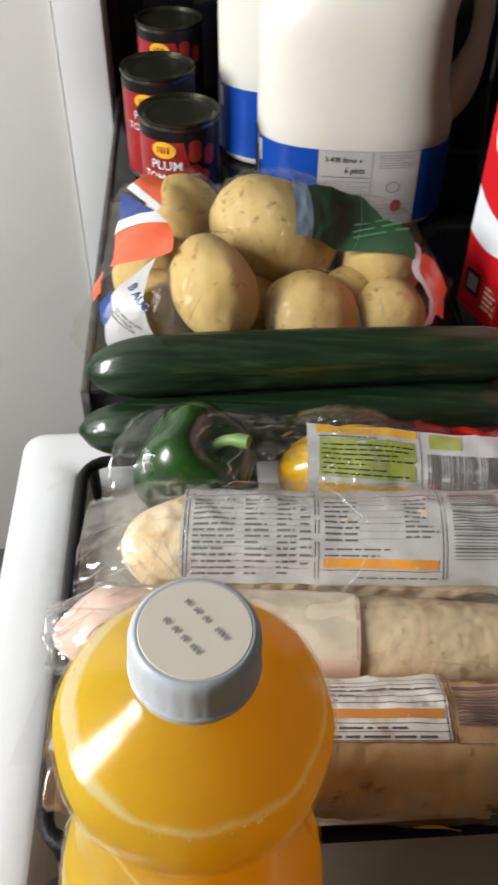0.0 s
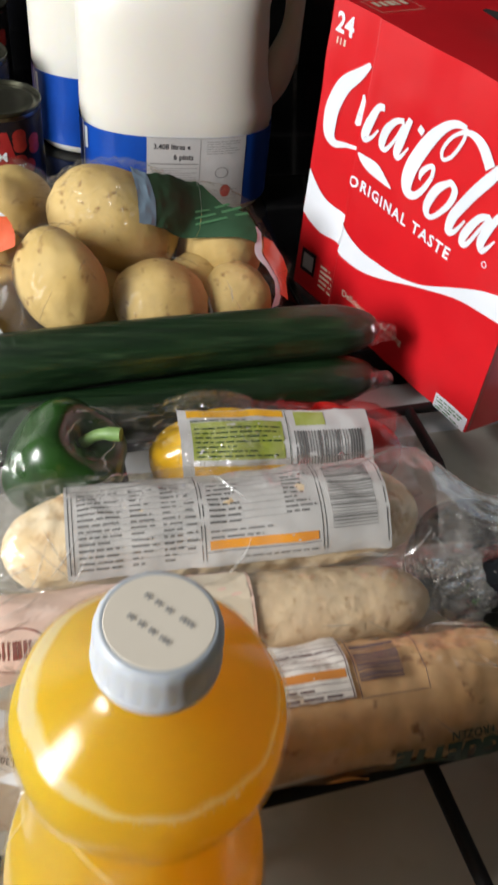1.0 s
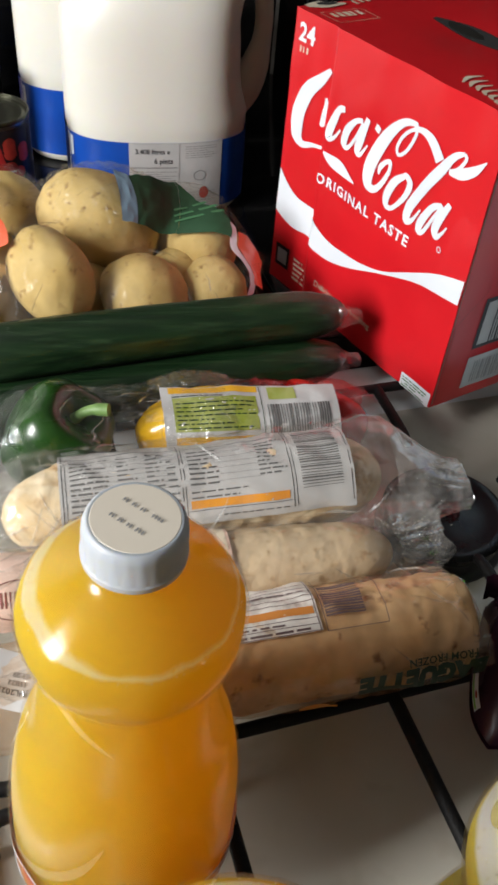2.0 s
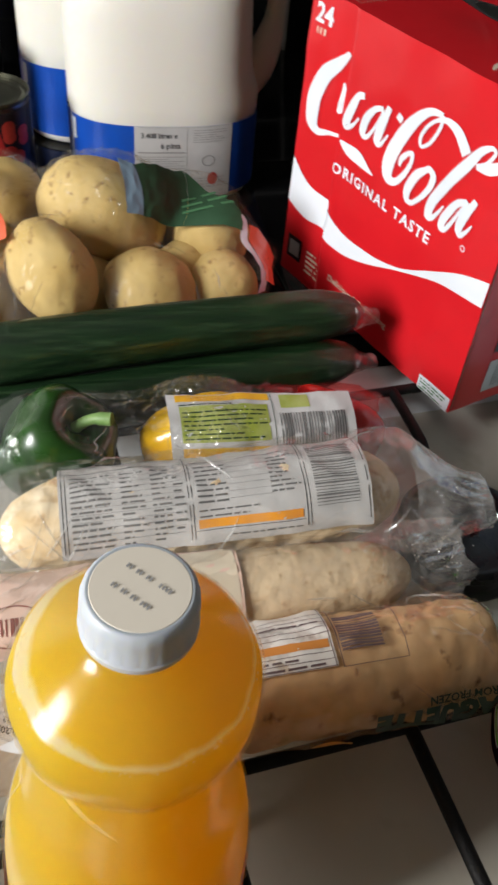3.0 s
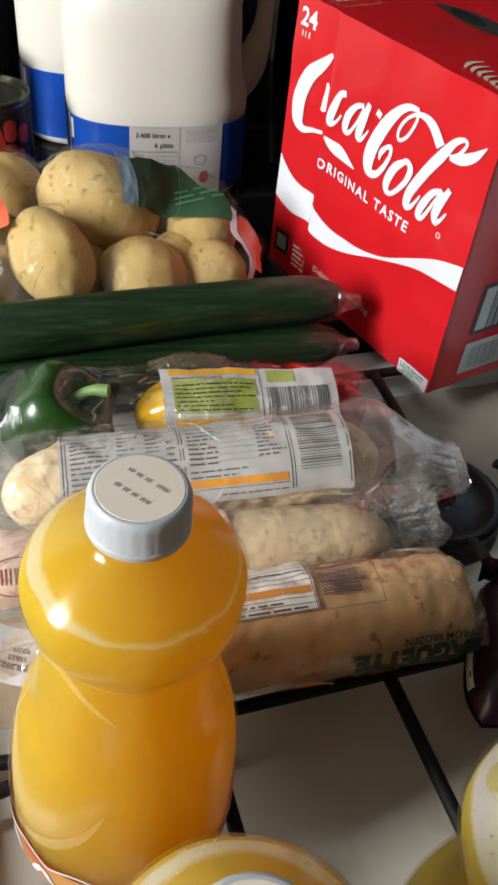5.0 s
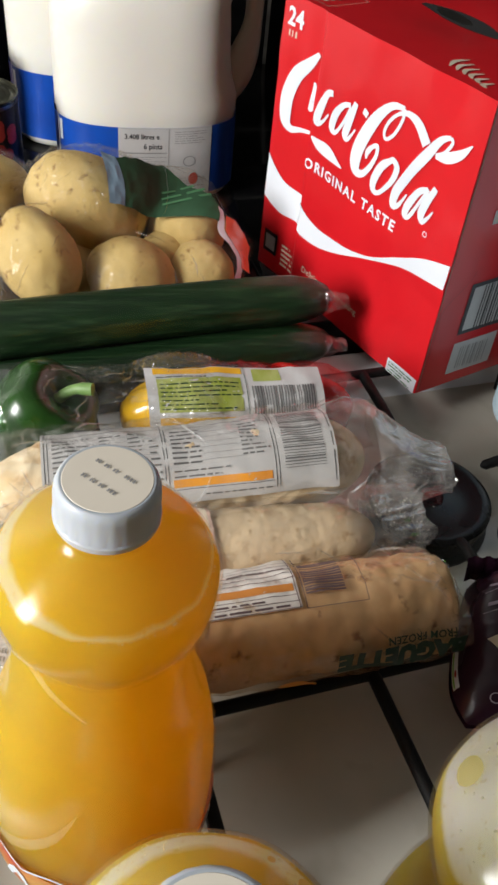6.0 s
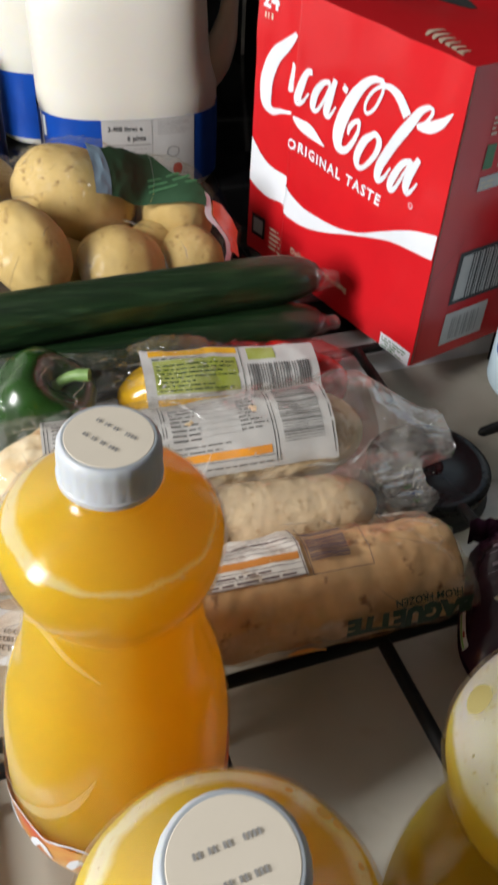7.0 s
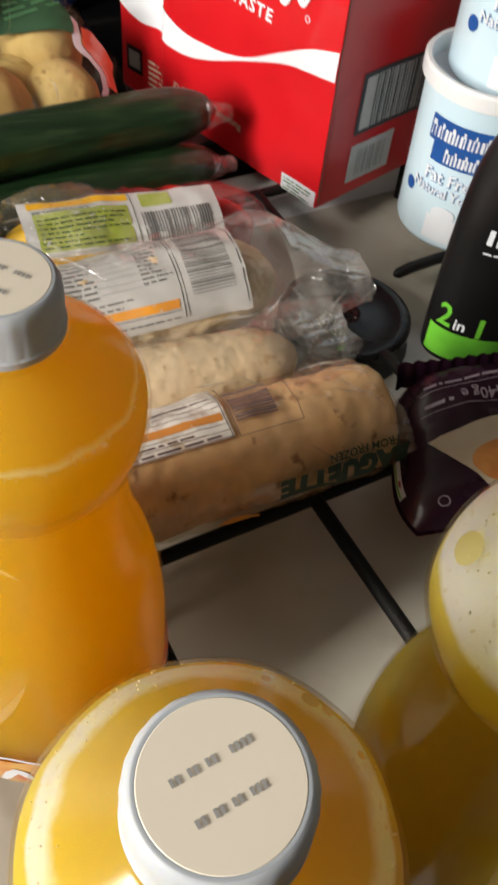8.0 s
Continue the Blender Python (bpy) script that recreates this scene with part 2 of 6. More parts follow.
def words(text, size, x=0, y=0, spin=0, bold=0.0, track=1.0):
    """Outlines of a word in the built-in font, its middle at x, y."""
    cu = bpy.data.curves.new("words", "FONT")
    cu.body, cu.size, cu.align_x, cu.align_y, cu.resolution_u, cu.offset = text, size, "CENTER", "CENTER", 2, bold * size
    cu.space_character = track
    ob = new("words", cu)
    me = bpy.data.meshes.new_from_object(ob.evaluated_get(bpy.context.evaluated_depsgraph_get()))
    c, s = math.cos(radians(spin)), math.sin(radians(spin))
    vs = [(x + c * v.co.x - s * v.co.y, y + s * v.co.x + c * v.co.y) for v in me.vertices]
    fs = [tuple(p.vertices) for p in me.polygons]
    bpy.data.objects.remove(ob)
    bpy.data.meshes.remove(me)
    bpy.data.curves.remove(cu)
    return vs, fs


def bars(x0, y0, x1, y1, n, upright=True, fill=0.55, seed=1):
    """A block of bars of uneven width."""
    rnd, out = random.Random(seed), []
    for i in range(n):
        a, b = i / n, (i + fill * rnd.uniform(0.4, 1.5)) / n
        out.append(rect(x0 + (x1 - x0) * a, y0, x0 + (x1 - x0) * b, y1, 1, 4) if upright else rect(x0, y0 + (y1 - y0) * a, x1, y0 + (y1 - y0) * b, 6, 1))
    return join(*out)


def print_lines(x0, y0, x1, y1, n, seed=1, weight=0.45):
    """Lines of small print, shown as short broken bars."""
    rnd, out, h = random.Random(seed), [], (y1 - y0) / n
    for i in range(n):
        x = x0
        stop = x1 - (x1 - x0) * (rnd.random() ** 3) * 0.6
        while x < stop:
            w = min(rnd.uniform(0.6, 3.2) * h, stop - x)
            out.append(rect(x, y0 + i * h, x + w, y0 + (i + weight) * h))
            x += w + 0.45 * h
    return join(*out)


def laid(shape, surf, lift=0.0004):
    """The flat shape laid on a surface: surf(x, y, lift) gives the place."""
    return [surf(v[0], v[1], lift) for v in shape[0]], shape[1]


TURN = 8.0
HOB = Matrix.Rotation(radians(TURN), 4, "Z")      # the cooker's own axes


def H(u, v, z):
    return HOB @ Vector((u, v, z))


# ---------- materials ----------
M = {}
M["enamel"] = surface("white_enamel", (0.77, 0.79, 0.81), (0.71, 0.725, 0.74), 9, 0.20, fine=(0.62, 0.61, 0.58), fscale=28, flo=0.60, fhi=0.85, coat=0.3)
# Darker than the border; the yellow tinge carries light bounced off the orange bottles.
M["hobfloor"] = surface("darker_hob_enamel", (0.56, 0.535, 0.46), (0.49, 0.465, 0.39), 9, 0.22, fine=(0.38, 0.34, 0.26), fscale=22, flo=0.56, fhi=0.85, coat=0.3)
M["iron"] = surface("black_cast_iron", (0.005, 0.005, 0.0055), (0.011, 0.0105, 0.010), 40, 0.50, bump=0.35, bscale=500, spec=0.22)
M["burner"] = surface("burner_enamel", (0.005, 0.005, 0.006), (0.008, 0.008, 0.008), 30, 0.26, bump=0.05, spec=0.3)
M["alu"] = surface("dark_burner_ring", (0.035, 0.035, 0.035), (0.022, 0.022, 0.022), 60, 0.45, bump=0.1)
M["tile"] = surface("black_tile", (0.004, 0.004, 0.0045), (0.007, 0.007, 0.0075), 8, 0.12, spec=0.35)
M["grout"] = surface("pale_grout", (0.42, 0.41, 0.38), (0.28, 0.27, 0.25), 40, 0.85, bump=0.3)
M["trim"] = surface("brushed_trim", (0.24, 0.23, 0.22), (0.15, 0.15, 0.15), 50, 0.35, metal=1.0)
M["paint"] = surface("white_wood_paint", (0.80, 0.81, 0.81), (0.74, 0.75, 0.75), 6, 0.38, bump=0.05)
M["cream"] = surface("cream_cabinet", (0.86, 0.845, 0.81), (0.82, 0.805, 0.77), 4, 0.45, bump=0.04)
# Plaster and floor tones are kept dark to limit the room's bounced light.
M["plaster"] = surface("wall_plaster", (0.27, 0.26, 0.24), (0.23, 0.22, 0.205), 3, 0.9, bump=0.15, bscale=60)
M["floor"] = surface("unseen_floor", (0.12, 0.105, 0.09), (0.085, 0.075, 0.065), 5, 0.5)
M["gap"] = surface("dark_gap", (0.02, 0.02, 0.02), None, 10, 0.8)

M["lid_metal"] = surface("lacquered_tin_lid", (0.10, 0.10, 0.072), (0.07, 0.07, 0.052), 25, 0.36, metal=0.9)
M["rim_metal"] = surface("bright_tin", (0.45, 0.44, 0.40), (0.33, 0.32, 0.29), 40, 0.3, metal=1.0)
M["label_black"] = surface("label_black", (0.010, 0.009, 0.012), (0.016, 0.013, 0.016), 30, 0.36, spec=0.25)
M["label_red"] = surface("label_red", (0.38, 0.022, 0.022), (0.27, 0.014, 0.016), 25, 0.36)
M["tomato"] = surface("tomato_print", (0.45, 0.04, 0.03), (0.25, 0.015, 0.015), 60, 0.36)
M["yellow"] = surface("yellow_print", (0.85, 0.50, 0.03), (0.80, 0.42, 0.03), 30, 0.35)
M["white"] = surface("white_print", (0.75, 0.79, 0.84), (0.70, 0.74, 0.79), 20, 0.4)
M["paper"] = surface("label_paper", (0.56, 0.555, 0.545), (0.48, 0.475, 0.465), 22, 0.40, bump=0.25, bscale=60)
M["ink"] = surface("black_ink", (0.05, 0.05, 0.055), None, 30, 0.5)
M["dimink"] = surface("dim_black_ink", (0.16, 0.158, 0.155), None, 30, 0.5)
M["greyink"] = surface("grey_ink", (0.30, 0.295, 0.29), None, 30, 0.5)
M["milk"] = surface("milk_in_plastic", (0.81, 0.795, 0.725), (0.78, 0.76, 0.685), 5, 0.38, sss=0.25, bump=0.03, bscale=60)
M["hdpe"] = surface("empty_plastic_shoulder", (0.56, 0.56, 0.52), (0.50, 0.50, 0.47), 8, 0.33, sss=0.2, bump=0.05, bscale=50)
M["blue"] = surface("blue_print", (0.006, 0.075, 0.44), (0.006, 0.06, 0.37), 20, 0.35)
M["bluecap"] = surface("blue_plastic", (0.01, 0.09, 0.5), None, 20, 0.3)
M["cokered"] = surface("red_card", (0.63, 0.011, 0.017), (0.57, 0.009, 0.015), 9, 0.33, bump=0.03, bscale=25, coat=0.2)
M["darkred"] = surface("dark_red_print", (0.30, 0.006, 0.010), None, 12, 0.35)
M["cuke"] = surface("cucumber_skin", (0.009, 0.030, 0.009), (0.005, 0.018, 0.006), 60, 0.42, stretch=(0.14, 2.2, 2.2), fine=(0.030, 0.062, 0.024), fscale=110, flo=0.50, fhi=0.78, bump=0.45, bscale=150, spec=0.35)
M["potato"] = surface("potato_skin", (0.64, 0.47, 0.19), (0.52, 0.36, 0.125), 20, 0.7, fine=(0.32, 0.19, 0.07), fscale=110, flo=0.60, fhi=0.72, bump=0.35, bscale=150, spec=0.18)
M["greenpep"] = surface("green_pepper_skin", (0.018, 0.068, 0.009), (0.009, 0.036, 0.006), 18, 0.28, coat=0.2)
M["stem"] = surface("pepper_stem", (0.20, 0.33, 0.10), (0.12, 0.22, 0.06), 60, 0.5)
M["yellowpep"] = surface("yellow_pepper_skin", (0.83, 0.50, 0.012), (0.78, 0.42, 0.01), 14, 0.22, coat=0.4)
M["redpep"] = surface("red_pepper_skin", (0.60, 0.025, 0.018), (0.45, 0.014, 0.012), 14, 0.22, coat=0.4)
M["bread"] = surface("part_baked_crust", (0.68, 0.53, 0.34), (0.54, 0.38, 0.21), 30, 0.75, fine=(0.40, 0.25, 0.12), fscale=120, flo=0.58, fhi=0.74, bump=0.9, bscale=80)
M["crumb"] = surface("floury_crust", (0.82, 0.70, 0.49), (0.68, 0.50, 0.27), 40, 0.8, fine=(0.46, 0.26, 0.11), fscale=75, flo=0.54, fhi=0.74, bump=0.8, bscale=90)
M["orange"] = surface("orange_print", (0.85, 0.36, 0.03), (0.8, 0.30, 0.03), 30, 0.38)
M["lime"] = surface("lime_print", (0.30, 0.36, 0.05), (0.40, 0.44, 0.14), 70, 0.38)
M["pinktag"] = surface("pink_card_tag", (0.76, 0.56, 0.46), (0.70, 0.48, 0.38), 12, 0.42)
M["browntext"] = surface("brown_print", (0.25, 0.07, 0.05), None, 20, 0.45)
M["greentext"] = surface("green_print", (0.014, 0.040, 0.018), (0.026, 0.06, 0.026), 60, 0.4)
M["flagred"] = surface("flag_red_print", (0.78, 0.13, 0.05), (0.72, 0.11, 0.04), 30, 0.33)
M["flagblue"] = surface("flag_blue_print", (0.018, 0.05, 0.22), (0.02, 0.06, 0.26), 30, 0.33)
M["greenlabel"] = surface("green_film_print", (0.032, 0.085, 0.042), (0.026, 0.068, 0.034), 25, 0.55, spec=0.2)
M["greyblue"] = surface("grey_blue_print", (0.16, 0.23, 0.29), None, 25, 0.3)
M["squash"] = cloudy("orange_squash", (0.87, 0.55, 0.055), (0.85, 0.52, 0.050), 0.52, (0.13, 0.11, 0.026), froth=(0.2276, 0.2302, 207, 0.0046, 0.0011, (0.95, 0.84, 0.50)))
M["olive"] = cloudy("lemon_squash", (0.60, 0.46, 0.082), (0.56, 0.43, 0.072), 0.50, (0.12, 0.10, 0.03), froth=(0.2222, 0.300, 0, 0.0, 0.0026, (0.84, 0.80, 0.62)))
M["ridge"] = film("moulded_edge", (1.0, 0.97, 0.90), 0.15, 0.02, 60, hazecol=(0.92, 0.78, 0.46), gloss=0.4, rough=0.25, most=0.12, spread=(0.1, 0.5))
M["dullorange"] = surface("dull_orange_print", (0.58, 0.22, 0.045), None, 30, 0.5)
M["softink"] = surface("faded_print", (0.13, 0.085, 0.085), None, 30, 0.5)
M["caramel"] = surface("bubble_skin", (0.95, 0.60, 0.15), (0.88, 0.54, 0.12), 60, 0.3, spec=0.3)
M["flour"] = surface("loose_flour", (0.58, 0.54, 0.46), (0.48, 0.43, 0.34), 60, 0.9)
M["bubbles"] = surface("small_bubbles", (0.86, 0.74, 0.44), (0.82, 0.66, 0.32), 30, 0.9, spec=0.0)
M["cap"] = surface("white_plastic_cap", (0.49, 0.525, 0.56), (0.45, 0.48, 0.515), 14, 0.42, sss=0.3)
M["capdisc"] = surface("cream_cap_disc", (0.72, 0.66, 0.56), (0.67, 0.61, 0.51), 12, 0.5)
M["capring"] = surface("cap_groove", (0.38, 0.42, 0.46), None, 10, 0.5)
M["purple"] = surface("purple_film", (0.032, 0.009, 0.022), (0.020, 0.006, 0.015), 14, 0.28, bump=0.35, bscale=35, spec=0.4)
M["pastry"] = surface("pastry_print", (0.72, 0.33, 0.10), (0.55, 0.20, 0.05), 50, 0.35)
M["creamprint"] = surface("cream_print", (0.72, 0.64, 0.50), (0.62, 0.52, 0.38), 30, 0.35)
M["lilac"] = surface("pale_lilac_ink", (0.42, 0.34, 0.42), None, 30, 0.4)
M["blackplastic"] = surface("black_plastic", (0.006, 0.006, 0.0065), (0.010, 0.010, 0.0105), 12, 0.34, spec=0.3)
M["neon"] = surface("green_label", (0.16, 0.58, 0.05), (0.07, 0.33, 0.03), 16, 0.35)
M["tub"] = surface("pale_blue_tub", (0.55, 0.73, 0.83), (0.62, 0.77, 0.85), 12, 0.32)
M["navy"] = surface("navy_print", (0.014, 0.10, 0.36), (0.010, 0.07, 0.28), 20, 0.35)
M["tubwhite"] = surface("white_tub_plastic", (0.78, 0.80, 0.82), (0.72, 0.74, 0.77), 10, 0.35, sss=0.1)
M["darkglass"] = surface("dark_blue_glass", (0.015, 0.020, 0.028), None, 10, 0.12, coat=0.6)

M["clear"] = film("clear_bag_film", (0.98, 0.98, 0.975), 0.035, 0.5, 34, gloss=0.9, rough=0.07, most=0.11, crumple=0.9)
M["bagfilm"] = film("potato_bag_film", (0.975, 0.97, 0.955), 0.06, 0.35, 18, gloss=0.16, rough=0.13, most=0.06, crumple=0.4)
M["breadfilm"] = film("bread_bag_film", (0.975, 0.97, 0.96), 0.11, 0.5, 34, hazecol=(0.84, 0.81, 0.76), gloss=0.9, rough=0.07, most=0.11, crumple=0.9)
M["wrap"] = film("cucumber_shrink_wrap", (0.985, 0.985, 0.985), 0.0, 0.2, 40, gloss=0.5, rough=0.12, most=0.03)
M["crinkle"] = film("crumpled_film_end", (0.975, 0.975, 0.97), 0.30, 0.40, 30, hazecol=(0.90, 0.88, 0.84), gloss=1.3, rough=0.05, most=0.16, spread=(0.30, 0.75), crumple=0.6)
M["pleat"] = film("sharp_film_pleat", (0.96, 0.96, 0.955), 0.14, 0.1, 80, hazecol=(0.86, 0.85, 0.82), gloss=1.8, rough=0.14, most=0.28, spread=(0.2, 0.6))
M["redfilm"] = film("red_printed_film", (0.97, 0.48, 0.47), 0.20, 0.45, 34, hazecol=(0.66, 0.10, 0.10), gloss=0.9, rough=0.07, most=0.11, spread=(0.2, 0.6), crumple=0.7)
M["bottle"] = film("clear_bottle_wall", (0.985, 0.97, 0.94), 0.0, 0.004, 12, gloss=0.65, rough=0.17, most=0.24)
M["labelhaze"] = film("see_through_label", (0.92, 0.89, 0.84), 0.85, 0.6, 70, hazecol=(0.78, 0.74, 0.68), gloss=1.2, spread=(0.1, 0.5))
M["labelart"] = surface("red_wrap_art", (0.62, 0.10, 0.05), (0.72, 0.42, 0.12), 45, 0.3, coat=0.4)
M["kraftfilm"] = film("brown_bag_film", (0.985, 0.945, 0.89), 0.26, 0.4, 34, hazecol=(0.72, 0.47, 0.29), gloss=0.8, rough=0.09, most=0.09, crumple=0.5)
M["darkcrust"] = surface("brown_crust", (0.76, 0.54, 0.30), (0.58, 0.35, 0.16), 26, 0.75, fine=(0.28, 0.13, 0.05), fscale=70, flo=0.59, fhi=0.68, bump=0.9, bscale=70)
M["handle"] = surface("thin_plastic_handle", (0.58, 0.55, 0.46), (0.52, 0.49, 0.41), 8, 0.33, sss=0.15, bump=0.05, bscale=50)
M["redshade"] = surface("fold_shadow_red", (0.46, 0.010, 0.014), None, 12, 0.35)
M["palegreen"] = surface("pale_green_print", (0.07, 0.20, 0.09), None, 30, 0.4)
M["tubblue"] = surface("blue_print_edge", (0.10, 0.26, 0.52), None, 20, 0.35)
M["rawcard"] = surface("raw_card_edge", (0.36, 0.20, 0.15), (0.28, 0.13, 0.10), 60, 0.8)
M["spot"] = surface("thin_froth", (0.36, 0.31, 0.11), (0.32, 0.27, 0.09), 40, 0.4)
# The same orange squash, with the weaker light on this bottle put into its colour;
# its froth is paled to hold the glossy reflection off the wall.
M["squash_dimmed"] = cloudy("dimmed_orange_squash", (0.72, 0.49, 0.075), (0.69, 0.46, 0.068), 0.40, froth=(0.2282, 0.2345, 170, 0.0006, 0.0014, (0.98, 0.92, 0.70)))


# ---------- the room ----------
def room_box(name, u0, u1, v0, v1, z0, z1, material, label, category, bevel=0.0):
    return solo(name, moved(box(u0, u1, v0, v1, z0, z1, bevel), HOB), material, label, category, kind="structure")


WALL_V, FLOOR_Z, TOP_Z = 1.285, -0.90, 1.60
# Unseen shell added round the cooker to set how much light bounces back.
room_box("floor", -1.7, 1.9, -2.5, 1.45, FLOOR_Z - 0.05, FLOOR_Z, M["floor"], "unseen dark brown kitchen floor", "floor")
room_box("ceiling", -1.7, 1.9, -2.5, 1.45, TOP_Z, TOP_Z + 0.05, M["plaster"], "unseen plain kitchen ceiling", "ceiling")
room_box("wall_right", 1.8, 1.9, -2.4, 1.35, FLOOR_Z, TOP_Z, M["plaster"], "unseen plain kitchen wall", "wall")
room_box("wall_front", -1.6, 1.8, -2.5, -2.4, FLOOR_Z, TOP_Z, M["plaster"], "unseen plain kitchen wall", "wall")
# the wall with the window: four pieces round the opening
WU, WV0, WV1, WZ0, WZ1 = -1.6, -0.25, 0.31, 0.40, 1.50
wall_left = thing("wall_left", "painted wall with a window in it", "wall", kind="structure")
for a in ((WV1, 1.35, FLOOR_Z, TOP_Z), (-2.5, WV0, FLOOR_Z, TOP_Z), (WV0, WV1, FLOOR_Z, WZ0), (WV0, WV1, WZ1, TOP_Z)):
    part("wall_piece", moved(box(WU - 0.1, WU, a[0], a[1], a[2], a[3]), HOB), M["plaster"], wall_left)
window_1 = thing("window_1", "white framed kitchen window letting in daylight", "window", kind="structure")
for a in ((WV0, WV0 + 0.05, WZ0, WZ1), (WV1 - 0.05, WV1, WZ0, WZ1), (WV0 + 0.05, WV1 - 0.05, WZ0, WZ0 + 0.05), (WV0 + 0.05, WV1 - 0.05, WZ1 - 0.05, WZ1),
          (WV0 + 0.05, WV1 - 0.05, 1.13, 1.16)):
    part("window_frame", moved(box(WU - 0.07, WU - 0.02, *a, 0.004), HOB), M["paint"], window_1)
window_light.matrix_world = look(H(WU + 0.03, (WV0 + WV1) / 2, (WZ0 + WZ1) / 2), H(0.2, 0.5, 0.05))

wall_back = thing("wall_back", "kitchen wall of large glossy black tiles with pale grout", "wall", kind="structure")
part("wall_core", moved(box(-1.6, 1.8, WALL_V - 0.0025, WALL_V + 0.10, FLOOR_Z, TOP_Z), HOB), M["grout"], wall_back, "pale grout between the tiles")
TILE_W, TILE_H, JOINT = 0.343, 0.25, 0.0055
tile_mesh = mesh_of("tile", moved(box(0, TILE_W - JOINT, -0.004, 0.006, 0, TILE_H - JOINT, 0.0015), Matrix.Rotation(radians(TURN), 4, "Z")), M["tile"])
for i in range(-1, 5):
    for j in range(-1, 4):
        u0 = 0.141 + TILE_W * i
        if u0 < -0.05:
            w = u0 + TILE_W - JOINT + 0.045
            me = mesh_of("tile", moved(box(0, w, -0.004, 0.006, 0, TILE_H - JOINT, 0.0015), Matrix.Rotation(radians(TURN), 4, "Z")), M["tile"])
            u0 = -0.045
        else:
            me = tile_mesh
        ob = new("tile", me)
        ob.parent = wall_back
        ob.location = H(u0 + JOINT / 2, WALL_V, 0.199 + TILE_H * j + JOINT / 2)

# the tiled ledge behind the cooker
LEDGE_Z, LEDGE_V, LEDGE_U = 0.040, 0.634, -0.032
ledge = thing("ledge", "low ledge of glossy black tiles behind the cooker", "ledge", kind="structure")
part("ledge_core", moved(box(LEDGE_U + 0.003, 1.2, LEDGE_V + 0.004, WALL_V - 0.005, -0.88, LEDGE_Z - 0.004), HOB), M["gap"], ledge)
for i in range(4):
    for j in range(2):
        a, b = LEDGE_U + 0.004 + 0.33 * i, LEDGE_V + 0.001 + 0.323 * j
        part("tile", moved(box(a, a + 0.3285, b, b + 0.3215, LEDGE_Z - 0.0045, LEDGE_Z, 0.001), HOB), M["tile"], ledge)
part("edge_trim", moved(box(LEDGE_U - 0.004, LEDGE_U + 0.003, LEDGE_V - 0.002, WALL_V - 0.02, -0.02, LEDGE_Z + 0.0015, 0.001), HOB), M["trim"], ledge, "dull metal tile trim")

# the cream door panel beside the tiles, and the painted strip between them
room_box("door_1", -1.2, -0.108, 1.243, 1.284, FLOOR_Z, TOP_Z, M["cream"], "plain cream painted door beside the tiled wall", "door", 0.003)
room_box("trim_strip", -0.1055, -0.0445, 1.236, 1.284, FLOOR_Z, TOP_Z, M["paint"], "white painted wooden strip beside the tiles", "trim", 0.003)
room_box("wall_core_left", -1.6, -1.2, 1.25, 1.289, FLOOR_Z, TOP_Z, M["plaster"], "plain painted wall", "wall")


# ---------- the cooker ----------
cooker = thing("gas_cooker", "white enamel gas cooker with black iron pan supports", "cooker", H(0.22, 0.3, FLOOR_Z))
inv = Matrix.Translation(-Vector(cooker.location))
U0, U1, V0, V1 = -0.084, 0.600, -0.005, 0.612


def hob_top():
    """A pressed enamel top: a rounded outer edge, a raised border and a sunken floor."""
    rings = []
    for d, z in ((0.0, -0.045), (0.0, 0.006), (0.0015, 0.013), (0.004, 0.0175), (0.008, 0.0205), (0.014, 0.022), (0.030, 0.0225), (0.044, 0.0222), (0.048, 0.020), (0.050, 0.013), (0.052, 0.004), (0.054, 0.0008), (0.058, 0.0), (0.07, 0.0), (0.12, 0.0)):
        rc = max(0.016 - d * 0.15, 0.010)
        ring = []
        for cx, cy, a0 in ((U1 - d - rc, V1 - d - rc, 0), (U0 + d + rc, V1 - d - rc, 90), (U0 + d + rc, V0 + d + rc, 180), (U1 - d - rc, V0 + d + rc, 270)):
            for k in range(7):
                a = radians(a0 + 15 * k)
                ring.append(H(cx + rc * math.cos(a), cy + rc * math.sin(a), z))
        rings.append(ring)
    return loft(rings[:12], (False, False)), loft(rings[11:], (False, True))


hob_border, hob_floor = hob_top()
part("hob_top", moved(hob_border, inv), M["enamel"], cooker, "white enamel hob with a raised border")
part("hob_floor", moved(hob_floor, inv), M["hobfloor"], cooker, "darker yellowish-grey enamel of the sunken floor")
part("cabinet", moved(moved(box(U0 + 0.004, U1 - 0.004, V0 + 0.004, V1 - 0.004, FLOOR_Z, -0.046, 0.004), HOB), inv), M["enamel"], cooker)

GRATE_Z, BAR = 0.040, 0.0046
BURNERS = {(0, 1): (0.101, 0.414), (1, 1): (0.350, 0.410), (0, 0): (0.101, 0.125), (1, 0): (0.362, 0.125)}
